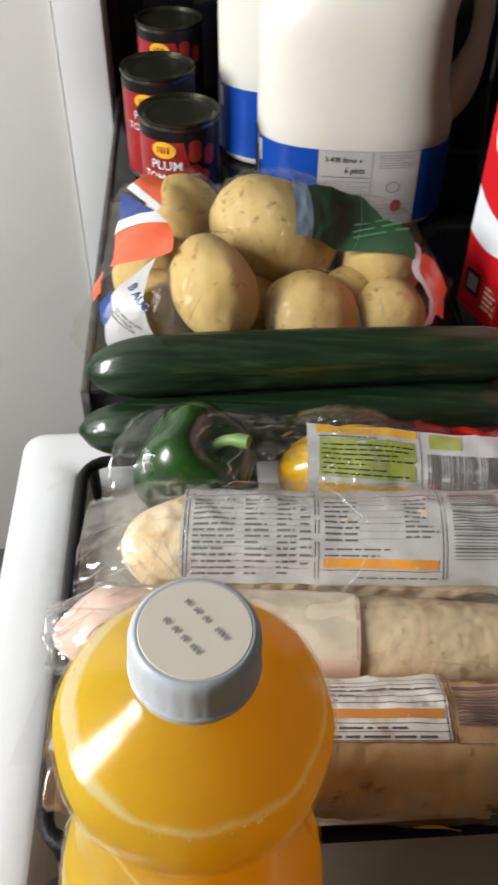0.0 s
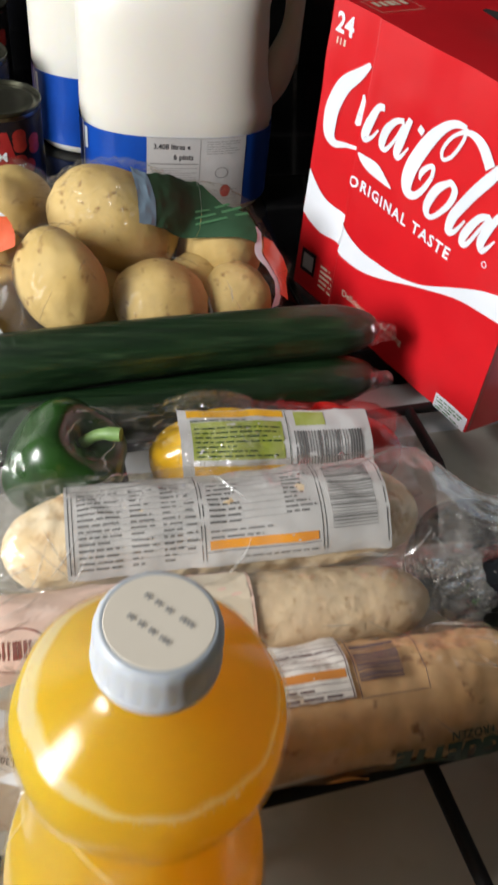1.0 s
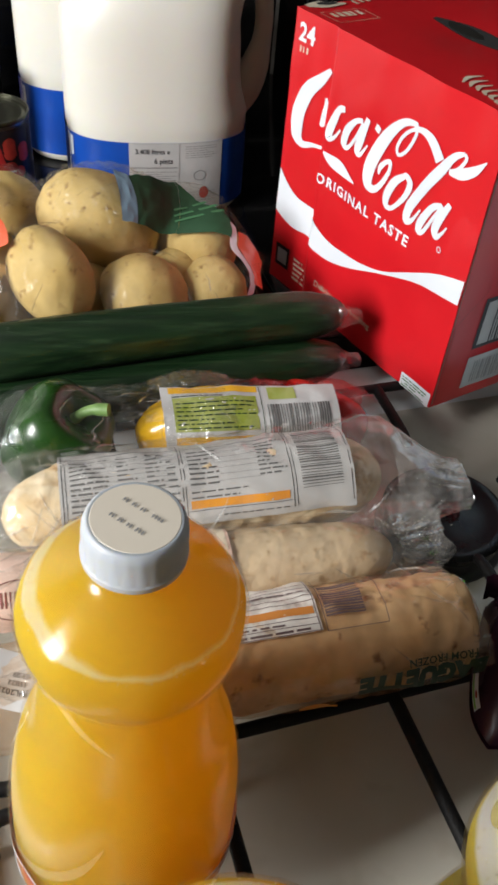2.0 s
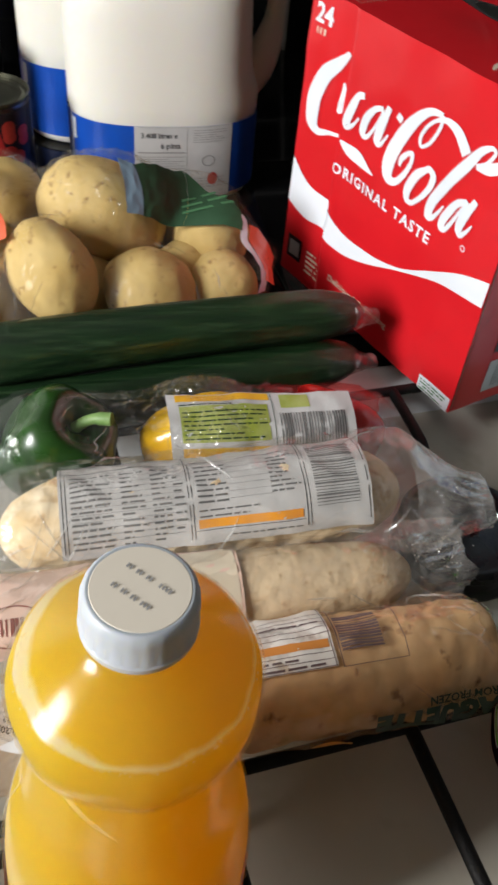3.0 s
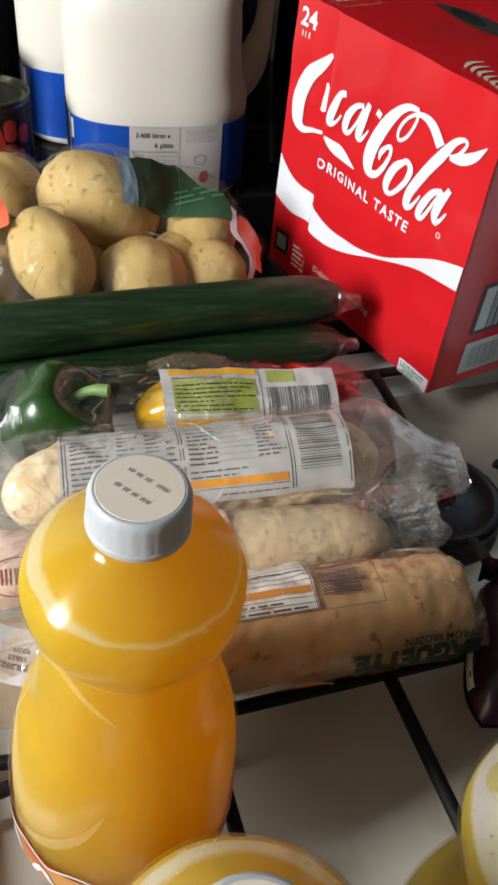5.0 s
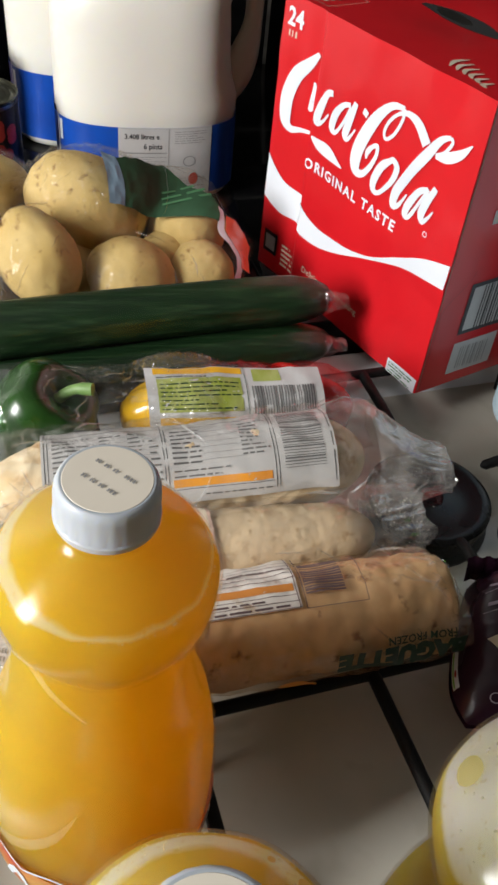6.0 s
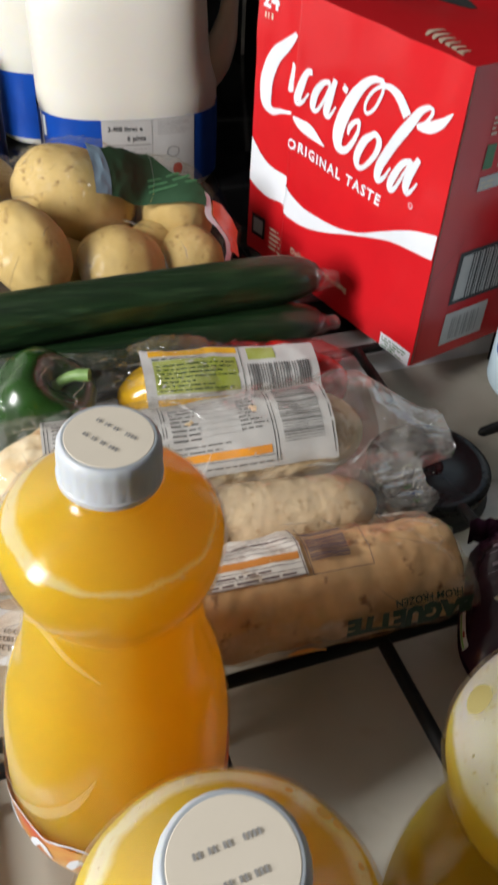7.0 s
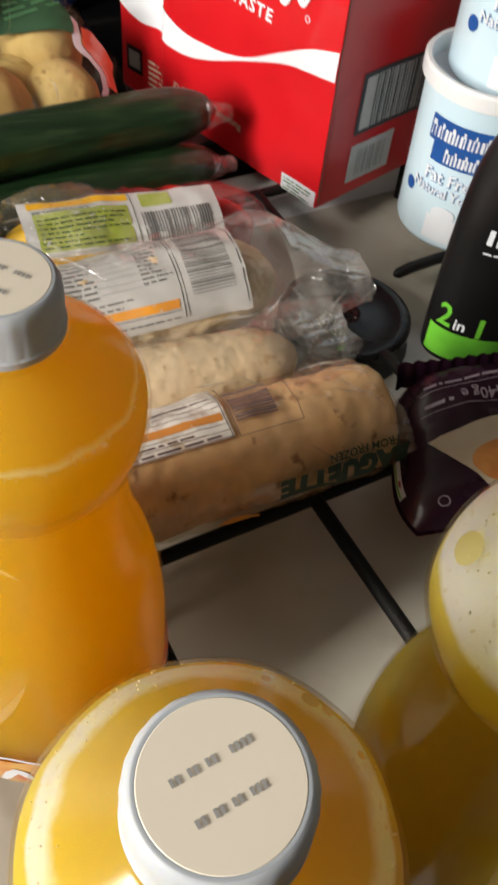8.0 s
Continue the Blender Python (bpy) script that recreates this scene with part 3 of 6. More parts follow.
for (i, j), (bu, bv) in BURNERS.items():
    r = {(1, 1): 0.050, (1, 0): 0.045}.get((i, j), 0.042)
    place = inv @ Matrix.Translation(H(bu, bv, 0))
    burner = part("burner", moved(revolve([(r + 0.003, 0.0005), (r + 0.003, 0.003), (r + 0.001, 0.005), (r - 0.002, 0.006), (r - 0.004, 0.018), (r - 0.006, 0.0185)], 40, (False, True)), place), M["alu"], cooker, "dark burner ring")
    part("burner_cap", moved(revolve([(r - 0.001, 0.0185), (r + 0.001, 0.020), (r + 0.001, 0.026), (r - 0.001, 0.0275), (r - 0.004, 0.0284), (r - 0.008, 0.0278), (r - 0.014, 0.0262), (0.016, 0.0258), (0.013, 0.0268), (0.010, 0.0268), (0.008, 0.0255), (0.003, 0.0255)], 64), place), M["burner"], burner, "round black burner cap")


def corner_path(u0, u1, v0, v1, rc, z):
    pts = []
    for cx, cy, a0 in ((u1 - rc, v1 - rc, 0), (u0 + rc, v1 - rc, 90), (u0 + rc, v0 + rc, 180), (u1 - rc, v0 + rc, 270)):
        pts += [H(cx + rc * math.cos(radians(a0 + 18 * k)), cy + rc * math.sin(radians(a0 + 18 * k)), z) for k in range(6)]
    return pts + [pts[0], pts[1]]


def finger(support, a, b, c, d):
    pts = [H(a + (c - a) * k, b + (d - b) * k, GRATE_Z - BAR - (0.004 * max(0, k - 0.8) * 5)) for k in (0, 0.3, 0.6, 0.85, 0.97, 1.0)]
    part("finger", moved(tube(pts, [BAR * 1.05, BAR, BAR, BAR, BAR * 0.9, BAR * 0.4], 10), inv), M["iron"], support)


def pan_support(u0, u1, v0, v1, fingers):
    support = part("pan_support", moved(tube(corner_path(u0, u1, v0, v1, 0.020, GRATE_Z - BAR), BAR, 10, (False, False)), inv), M["iron"], cooker, "black cast iron pan support")
    for f in fingers:
        finger(support, *f)
    for a in (u0 + 0.007, u1 - 0.007):
        for b in (v0 + 0.007, v1 - 0.007):
            part("foot", moved(tube([H(a, b, GRATE_Z - BAR), H(a, b, 0.0)], [BAR, BAR * 0.8], 8), inv), M["iron"], support)


(b0, c0), (b1, c1) = BURNERS[(0, 1)], BURNERS[(1, 1)]
pan_support(-0.027, 0.505, 0.266, 0.556, [(b0, 0.556, b0, c0 + 0.073), (b0, 0.266, b0, c0 - 0.073), (-0.027, c0, b0 - 0.073, c0), (b1, 0.556, b1, c1 + 0.073), (b1, 0.266, b1, c1 - 0.050),
                                           (0.505, c1 + 0.018, b1 + 0.056, c1 + 0.018), (0.238, 0.266, 0.243, 0.020)])
pan_support(-0.027, 0.113, -0.002, 0.2505, [(-0.027, 0.125, 0.032, 0.125)])


# ---------- plum tomato tins ----------
def tin(x, y, turn):
    ob = thing("food_tin", "tin of plum tomatoes with a red and black label", "tin", (x, y, LEDGE_Z), "tins of tomatoes")
    R, T = 0.0405, 0.1165
    ob.rotation_euler = (0, 0, radians(turn))
    part("can", revolve([(R - 0.003, 0), (R, 0.001), (R, 0.003), (R - 0.0012, 0.005), (R - 0.0012, T - 0.006), (R - 0.0005, T - 0.004)], 56, (True, False)), M["rim_metal"], ob)
    part("lid", revolve([(R - 0.0003, T - 0.004), (R + 0.0004, T - 0.002), (R + 0.0002, T), (R - 0.0012, T), (R - 0.0016, T - 0.004), (R - 0.004, T - 0.0045), (R - 0.006, T - 0.0036), (R - 0.009, T - 0.0036),
                         (R - 0.010, T - 0.0044), (R - 0.016, T - 0.0044), (0.004, T - 0.0044)], 56, (False, True)), M["lid_metal"], ob, "dark lacquered metal lid")
    rl = R - 0.0008

    def wrap(a, z, lift):          # a: metres round the tin from its front, z: height
        return Vector(((rl + lift) * math.sin(a / rl), -(rl + lift) * math.cos(a / rl), z))

    lab = part("label", revolve([(rl, 0.006), (rl, 0.060), (rl, T - 0.008)], 56, (False, False)), M["label_red"], ob, "red paper label")
    part("black_band", laid(join(rect(-0.125, 0.099, 0.125, T - 0.0078, 60, 1), laid(rect(0, 0, 1, 1, 30, 8), lambda s, t, l: (0.004 + 0.022 * (1 - t) + (0.121 - 0.022 * (1 - t)) * s, 0.0065 + 0.093 * t))), wrap, 0.0002), M["label_black"], lab, "black band")
    tom = [oval(0.021 + 0.011 * math.cos(k * 2.1), 0.086 + 0.008 * math.sin(k * 1.7), 0.0070, 0.0065) for k in range(5)] + [oval(0.014 + 0.009 * k, 0.068 - 0.006 * k, 0.008, 0.0075) for k in range(2)]
    for k, s in enumerate(tom):
        part("tomato", laid(s, wrap, 0.0004 + 0.00005 * k), M["tomato"], lab, "printed tomato")
    part("logo", laid(oval(-0.016, 0.0905, 0.0125, 0.0085), wrap, 0.0007), M["yellow"], lab, "yellow oval mark")
    part("brand_print", laid(join(bars(-0.023, 0.0875, -0.009, 0.0940, 4, True, 0.6, 3)), wrap, 0.0009), M["label_red"], lab)
    part("lettering", laid(words("PLUM", 0.0135, -0.014, 0.0745, 0, 0.01), wrap, 0.0007), M["white"], lab, "white lettering")
    part("lettering", laid(words("TOMATOES", 0.0115, -0.010, 0.0615, 0, 0.01), wrap, 0.0007), M["white"], lab, "white lettering")
    return ob


tin(-0.0775, 0.921, 8)
tin(-0.116, 1.032, 10)
tin(-0.126, 1.184, 12)


# ---------- milk bottles ----------
def milk(x, y, turn):
    ob = thing("milk_bottle", "large plastic bottle of milk with a blue label and blue cap", "milk bottle", (x, y, LEDGE_Z), "milk bottles")
    ob.rotation_euler = (0, 0, radians(turn))
    HX, HY, PW = 0.0985, 0.0640, 2.7

    def ring(z, k, notch=0.0, p=PW, shift=0.0):
        """One level: k scales the oblong outline, notch hollows the side behind the handle."""
        pts = []
        for j in range(80):
            a = 2 * math.pi * j / 80
            c, s = math.cos(a), math.sin(a)
            r = k / (abs(c) ** p + abs(s) ** p) ** (1 / p)
            px, py = HX * r * c, HY * r * s
            if px > 0:
                px -= notch * (px / HX) ** 4
            pts.append((px + shift, py, z))
        return pts

    body = [(0.0, 0.86), (0.003, 0.94), (0.010, 0.985), (0.020, 0.99), (0.090, 0.99), (0.093, 1.0), (0.108, 1.0), (0.118, 1.0, 0.003), (0.130, 1.0, 0.007), (0.150, 1.0, 0.010), (0.185, 0.998, 0.012), (0.200, 0.99, 0.013),
            (0.216, 0.965, 0.012, 2.6, 0.003), (0.230, 0.91, 0.009, 2.5, 0.008)]
    part("body", loft([ring(*v) for v in body], (True, False)), M["milk"], ob, "cloudy plastic full of milk", 180)
    neck = [(0.230, 0.91, 0.009, 2.5, 0.008), (0.240, 0.84, 0.006, 2.4, 0.013), (0.250, 0.74, 0.003, 2.3, 0.018), (0.259, 0.60, 0.0, 2.2, 0.023), (0.266, 0.44, 0.0, 2.1, 0.026)]
    NX = 0.028
    round_neck = [[(NX + r * math.cos(2 * math.pi * j / 80), r * math.sin(2 * math.pi * j / 80), z) for j in range(80)] for r, z in ((0.026, 0.271), (0.0215, 0.275), (0.0210, 0.281))]
    part("shoulder", loft([ring(*v) for v in neck] + round_neck, (False, True)), M["hdpe"], ob, "empty cloudy plastic above the milk", 180)
    path = smooth_profile([(0.052, 0, 0.252, 0.0150), (0.086, 0, 0.243, 0.0130), (0.1065, 0, 0.228, 0.0105), (0.1130, 0, 0.204, 0.0095), (0.1125, 0, 0.176, 0.0100), (0.1070, 0, 0.149, 0.0150), (0.0975, 0, 0.124, 0.0180), (0.0850, 0, 0.101, 0.0150)], 6)
    part("handle", tube([p[:3] for p in path], [p[3] for p in path], 18), M["handle"], ob, "moulded plastic handle", 180)
    part("cap", moved(revolve([(0.0225, 0.276), (0.0228, 0.278), (0.0225, 0.296), (0.021, 0.299), (0.018, 0.300)], 48, wob=lambda a, z: 1 + 0.012 * math.cos(36 * a)), Matrix.Translation((NX, 0, 0))), M["bluecap"], ob, "ribbed blue screw cap")

    # distance round the outline, from the middle of the front
    outline, arc = [], [0.0]
    for j in range(361):
        c, s = math.cos(radians(j - 270)), math.sin(radians(j - 270))
        r = 1 / (abs(c) ** PW + abs(s) ** PW) ** (1 / PW)
        outline.append((HX * r * c, HY * r * s))
        if j:
            arc.append(arc[-1] + math.dist(outline[-1], outline[-2]))
    half = arc[180]

    def wrap(a, z, lift):
        s = a + half
        px, py = np.interp(s, arc, [p[0] for p in outline]), np.interp(s, arc, [p[1] for p in outline])
        k = 1 + (0.0005 + lift) / 0.08
        return Vector((px * k, py * k, z))

    pan = lambda a, z, lift: wrap(-0.034 + (a + 0.082) * 0.82, z * 0.93 - 0.002, lift)
    label = part("label", laid(rect(-0.24, 0.012, 0.24, 0.0895, 140, 2), wrap, 0.0003), M["blue"], ob, "blue wrap-round label", 180)
    part("panel", laid(rect(-0.082, 0.013, 0.040, 0.0985, 30, 2), pan, 0.0007), M["paper"], label, "white printed panel")
    part("edge_line", laid(rect(-0.1075, 0.012, -0.1055, 0.0895, 2, 2), wrap, 0.0007), M["white"], label)
    part("edge_patch", laid(rect(-0.1035, 0.064, -0.0985, 0.086, 3, 1), wrap, 0.0007), M["white"], label)
    part("lettering", laid(words("3.408 litres e", 0.0084, -0.052, 0.088, 0, 0.02), pan, 0.0010), M["ink"], label, "black lettering")
    part("lettering", laid(words("6 pints", 0.0090, -0.038, 0.0765, 0, 0.02), pan, 0.0010), M["ink"], label, "black lettering")
    part("small_print", laid(join(print_lines(-0.076, 0.050, -0.020, 0.066, 6, 4, 0.3), print_lines(-0.010, 0.080, 0.032, 0.096, 6, 5, 0.3), print_lines(-0.010, 0.026, 0.032, 0.040, 4, 8, 0.3),
                                  rect(-0.018, 0.026, -0.0174, 0.097), rect(-0.078, 0.0975, 0.036, 0.0978, 20, 1), rect(-0.078, 0.068, -0.020, 0.0695, 8, 1)), pan, 0.0010), M["greyink"], label)
    part("badge", laid(ribbon([(0.010 + 0.008 * math.cos(k), 0.058 + 0.006 * math.sin(k)) for k in np.linspace(0, 6.283, 16)], [0.0012] * 16, 2), pan, 0.0010), M["greyink"], label)
    part("crest", laid(oval(0.016, 0.036, 0.0065, 0.0075), pan, 0.0010), M["tomato"], label)
    return ob


milk(0.0965, 0.965, 1)
milk(0.0430, 1.096, 1)

# a dark glass bottle at the back of the ledge
glass_bottle = thing("glass_bottle", "dark glass bottle standing at the back of the ledge", "bottle", (0.318, 1.10, LEDGE_Z))
part("glass", revolve(smooth_profile([(0.030, 0), (0.034, 0.004), (0.034, 0.15), (0.032, 0.18), (0.016, 0.215), (0.0135, 0.24), (0.0135, 0.272)], 5), 40), M["darkglass"], glass_bottle, "dark bluish glass", 60)
part("cap", revolve([(0.0150, 0.2725), (0.0155, 0.274), (0.0155, 0.298), (0.0140, 0.300)], 40), M["blackplastic"], glass_bottle, "dark screw cap")


# ---------- the drinks carton ----------
def carton():
    W, D, T, N = 0.246, 0.200, 0.262, 25.5
    ob = thing("drinks_carton", "red card multipack of drink cans with white lettering and a wave", "carton", (0.308, 0.565, LEDGE_Z))
    ex = Vector((math.sin(radians(N)), -math.cos(radians(N)), 0))      # along the front, to the near corner
    ey = Vector((math.cos(radians(21.5)), math.sin(radians(21.5)), 0))   # along the side
    o = -W * ex
    nf = Vector((-math.cos(radians(N)), -math.sin(radians(N)), 0))
    ns = Vector((math.sin(radians(21.5)), -math.cos(radians(21.5)), 0))

    def dent(x, z):                # a crushed fold: the far strip of the front slopes back behind an upright crease
        k = math.exp(-((z - 0.14) / 0.10) ** 2)
        back = x / 0.0535 if x < 0.0535 else max(0.0, 1 - (x - 0.0535) / 0.003)
        return -0.0085 * k * max(0.0, back) ** 1.4 + 0.0016 * k * math.exp(-((x - 0.060) / 0.006) ** 2) + 0.0014 * noise.noise(Vector((x * 30, z * 30, 1))) + 0.0010 * math.sin(x * 170) * max(0.0, 1 - x / 0.05) * k

    def front(x, z, lift=0.0):
        return o + ex * x + Vector((0, 0, z)) + nf * (lift + dent(x, z))

    def side(y, z, lift=0.0):
        return ey * y + Vector((0, 0, z)) + ns * (lift + 0.0008 * noise.noise(Vector((y * 25, z * 25, 5))))

    def top(x, y, lift=0.0):
        return o + ex * x + ey * y + Vector((0, 0, T + lift - 0.004 * math.exp(-((x - 0.11) / 0.05) ** 2 - ((y - 0.10) / 0.04) ** 2))) + nf * dent(x, T) * max(0, 1 - y / 0.05)

    part("front_panel", laid(rect(0, 0, W, T, 160, 40), front, 0), M["cokered"], ob, "bright red front panel")
    sd = part("side_panel", laid(rect(0, 0, D, T, 16, 12), side, 0), M["cokered"], ob, "red side panel")
    tp = part("top_panel", laid(rect(0, 0, W, D, 30, 20), top, 0), M["cokered"], ob, "red top panel")
    part("back_panel", laid(rect(0, 0, W, T, 8, 4), lambda x, z, l: o + ex * x + ey * D + Vector((0, 0, z)), 0), M["cokered"], ob)
    part("far_panel", laid(rect(0, 0, D, T, 8, 4), lambda y, z, l: o + ey * y + Vector((0, 0, z)) + nf * dent(0, z) * max(0, 1 - y / 0.05), 0), M["cokered"], ob)
    part("base_panel", laid(rect(0, 0, W, D, 8, 4), lambda x, y, l: o + ex * x + ey * y + Vector((0, 0, 0.0005)), 0), M["darkred"], ob)
    panel = front
    front = lambda x, z, lift=0.0: panel(x + 0.005, z - 0.004, lift)
    # white wave across the front
    wave_top = [(-0.004, 0.123), (0.019, 0.1045), (0.046, 0.0995), (0.066, 0.0875), (0.0966, 0.0849), (0.1447, 0.0922), (0.1844, 0.1125), (0.2136, 0.1274), (0.2405, 0.1352)]
    wave_low = [(-0.004, 0.080), (0.019, 0.0710), (0.042, 0.0720), (0.064, 0.0662), (0.0966, 0.0705), (0.1460, 0.0895), (0.1868, 0.1052), (0.2155, 0.1101), (0.2405, 0.1132)]
    a, b = smooth_profile(wave_top, 24), smooth_profile(wave_low, 24)
    vs = [p for q in zip(a, b) for p in q]
    part("wave", laid((vs, [(2 * i, 2 * i + 1, 2 * i + 3, 2 * i + 2) for i in range(len(a) - 1)]), front, 0.0009), M["white"], ob, "white wave")
    # flowing mark: plain tapered strokes
    STROKES = [(((0.0455, 0.2300), (0.0350, 0.2184), (0.0203, 0.2043), (0.0123, 0.1862), (0.0111, 0.1714), (0.0125, 0.1604), (0.0195, 0.1553), (0.0330, 0.1592), (0.0490, 0.1618)), (0.004, 0.010, 0.014, 0.0145, 0.0135, 0.011, 0.007, 0.004, 0.003)),
               (((0.0435, 0.2060), (0.0450, 0.1950), (0.0435, 0.1860), (0.0395, 0.1800)), (0.002, 0.008, 0.009, 0.003)),
               (((0.0560, 0.1645), (0.0660, 0.1600), (0.0800, 0.1585), (0.1000, 0.1538)), (0.002, 0.010, 0.011, 0.001)),
               (((0.0745, 0.2085), (0.0677, 0.2060), (0.0630, 0.1956), (0.0592, 0.1834), (0.0600, 0.1780), (0.0660, 0.1815), (0.0720, 0.1900)), (0.005, 0.006, 0.008, 0.008, 0.006, 0.003, 0.002)),
               (((0.0979, 0.2080), (0.0893, 0.2044), (0.0806, 0.1935), (0.0779, 0.1812), (0.0833, 0.1790), (0.0909, 0.1902), (0.0985, 0.2060)), (0.004, 0.005, 0.0075, 0.0075, 0.004, 0.003, 0.003)),
               (((0.1041, 0.2122), (0.0979, 0.1931), (0.0956, 0.1825), (0.0998, 0.1800), (0.1068, 0.1908)), (0.005, 0.008, 0.008, 0.004, 0.0015)),
               (((0.1135, 0.2100), (0.1190, 0.2075)), (0.006, 0.006)),
               (((0.1581, 0.2283), (0.1474, 0.2267), (0.1374, 0.2194), (0.1254, 0.2030), (0.1159, 0.1827), (0.1136, 0.1683), (0.1170, 0.1599), (0.1247, 0.1603), (0.1330, 0.1704), (0.1383, 0.1820)), (0.004, 0.0055, 0.008, 0.012, 0.0135, 0.0125, 0.009, 0.006, 0.005, 0.004)),
               (((0.1383, 0.1820), (0.1375, 0.1894), (0.1324, 0.1875), (0.1268, 0.1805), (0.1262, 0.1742)), (0.004, 0.004, 0.004, 0.005, 0.002)),
               (((0.1581, 0.2283), (0.1578, 0.2194), (0.1521, 0.2057), (0.1446, 0.1990), (0.1414, 0.2040), (0.1452, 0.2142), (0.1528, 0.2223), (0.1637, 0.2265), (0.1764, 0.2235), (0.1880, 0.2125)), (0.003, 0.003, 0.003, 0.003, 0.003, 0.003, 0.003, 0.005, 0.0085, 0.009)),
               (((0.1546, 0.1849), (0.1465, 0.1766), (0.1402, 0.1613), (0.1420, 0.1535), (0.1490, 0.1550), (0.1597, 0.1691), (0.1630, 0.1820), (0.1580, 0.1868), (0.1546, 0.1849)), (0.005, 0.0075, 0.008, 0.006, 0.004, 0.005, 0.006, 0.005, 0.005)),
               (((0.2089, 0.2268), (0.2001, 0.2208), (0.1903, 0.2054), (0.1774, 0.1850), (0.1673, 0.1651), (0.1660, 0.1525), (0.1715, 0.1540), (0.1785, 0.1669)), (0.003, 0.006, 0.009, 0.009, 0.0085, 0.007, 0.004, 0.0015)),
               (((0.1990, 0.2079), (0.2108, 0.2119), (0.2224, 0.2198), (0.2310, 0.2300)), (0.003, 0.0085, 0.007, 0.001)),
               (((0.2089, 0.2268), (0.2115, 0.2233), (0.2063, 0.2140), (0.1986, 0.2091)), (0.003, 0.003, 0.003, 0.003)),
               (((0.2003, 0.1815), (0.1909, 0.1751), (0.1822, 0.1595), (0.1808, 0.1505), (0.1860, 0.1515), (0.1949, 0.1695), (0.2010, 0.1820)), (0.004, 0.006, 0.0075, 0.006, 0.004, 0.003, 0.003)),
               (((0.2080, 0.1860), (0.2009, 0.1695), (0.1985, 0.1597), (0.2013, 0.1548), (0.2063, 0.1600), (0.2107, 0.1678)), (0.005, 0.008, 0.008, 0.005, 0.003, 0.0015))]
    marks = [ribbon(p, w, 9) for p, w in STROKES]
    for s in marks:
        part("stroke", laid(s, front, 0.0011), M["white"], ob, "tapered white stroke")
    part("lettering", laid(words("ORIGINAL TASTE", 0.0132, 0.112, 0.1365, -2.0, 0.028, 1.24), front, 0.0006), M["white"], ob, "white lettering")
    part("lettering", laid(words("24", 0.0205, 0.0125, 0.2485, 0, 0.03), front, 0.0006), M["white"], ob, "white lettering")
    part("lettering", laid(words("Delicious & Refreshing", 0.0092, 0.108, 0.0335, 0, 0.01), front, 0.0006), M["creamprint"], ob, "pale lettering")
    part("registered_dot", laid(ribbon([(0.2074 + 0.0022 * math.cos(k), 0.1464 + 0.0022 * math.sin(k)) for k in np.linspace(0, 6.28, 10)], [0.0008] * 10, 2), front, 0.0006), M["white"], ob)
    part("panel_mark", laid(join(rect(0.201, 0.003, 0.239, 0.0175, 4, 1)), front, 0.0005), M["white"], ob, "small white panel")
    part("small_print", laid(join(print_lines(0.203, 0.004, 0.238, 0.016, 4, 5, 0.5)), front, 0.0007), M["palegreen"], ob)
    part("code_patch", laid(join(rect(0.002, 0.022, 0.022, 0.046, 3, 2)), front, 0.0005), M["label_black"], ob)
    part("code_grey", laid(join(rect(0.005, 0.026, 0.019, 0.042, 3, 2)), front, 0.0007), M["greyink"], ob)
    part("small_print", laid(join(bars(0.006, 0.2335, 0.018, 0.2385, 3, True, 0.6, 4), print_lines(0.030, 0.018, 0.050, 0.044, 5, 3)), front, 0.0006), M["creamprint"], ob)
    # side: barcode panels and fold line
    part("barcode_frame", laid(join(rect(0.031, 0.055, 0.128, 0.107, 6, 3)), side, 0.0005), M["ink"], sd, "black framed barcode panel")
    part("barcode_paper", laid(join(rect(0.035, 0.059, 0.124, 0.103, 6, 3)), side, 0.0008), M["paper"], sd)
    part("barcode", laid(bars(0.047, 0.0592, 0.121, 0.1028, 22, True, 0.6, 7), side, 0.0011), M["ink"], sd, "black barcode")
    part("lower_paper", laid(rect(0.031, 0.0115, 0.082, 0.046, 4, 3), side, 0.0006), M["paper"], sd, "pale grey printed panel")
    part("barcode", laid(bars(0.040, 0.016, 0.074, 0.040, 12, True, 0.5, 9), side, 0.0009), M["greyink"], sd)
    part("fold_line", laid(ribbon([(0.0035, 0.006), (0.0045, 0.070), (0.0065, 0.090), (0.027, 0.112), (0.030, 0.120)], [0.0007] * 5, 3), side, 0.0006), M["redshade"], sd)
    part("side_patch", laid(rect(0.031, 0.180, 0.041, 0.200, 2, 2), side, 0.0006), M["palegreen"], sd, "small green recycling panel")
    part("side_patch", laid(rect(0.031, 0.162, 0.056, 0.174, 2, 2), side, 0.0006), M["paper"], sd, "small white recycling panel")
    part("small_print", laid(join(print_lines(0.047, 0.180, 0.066, 0.203, 4, 77), print_lines(0.033, 0.164, 0.054, 0.172, 2, 78), print_lines(0.031, 0.208, 0.048, 0.224, 4, 79)), side, 0.0009), M["creamprint"], sd)
    part("raw_edge", laid(ribbon([(0.0012, 0.004), (0.0010, 0.09), (0.0014, 0.18), (0.0010, 0.258)], [0.0012, 0.0009, 0.0012, 0.0009], 6), side, 0.0007), M["rawcard"], sd, "worn raw card edge")
    # top: hand hole, small print
    hole = ribbon([(0.058, 0.098), (0.085, 0.105), (0.115, 0.106), (0.146, 0.100)], [0.006, 0.024, 0.024, 0.006], 6)
    part("hand_hole", laid(hole, top, 0.0006), M["gap"], tp, "dark hand hole")
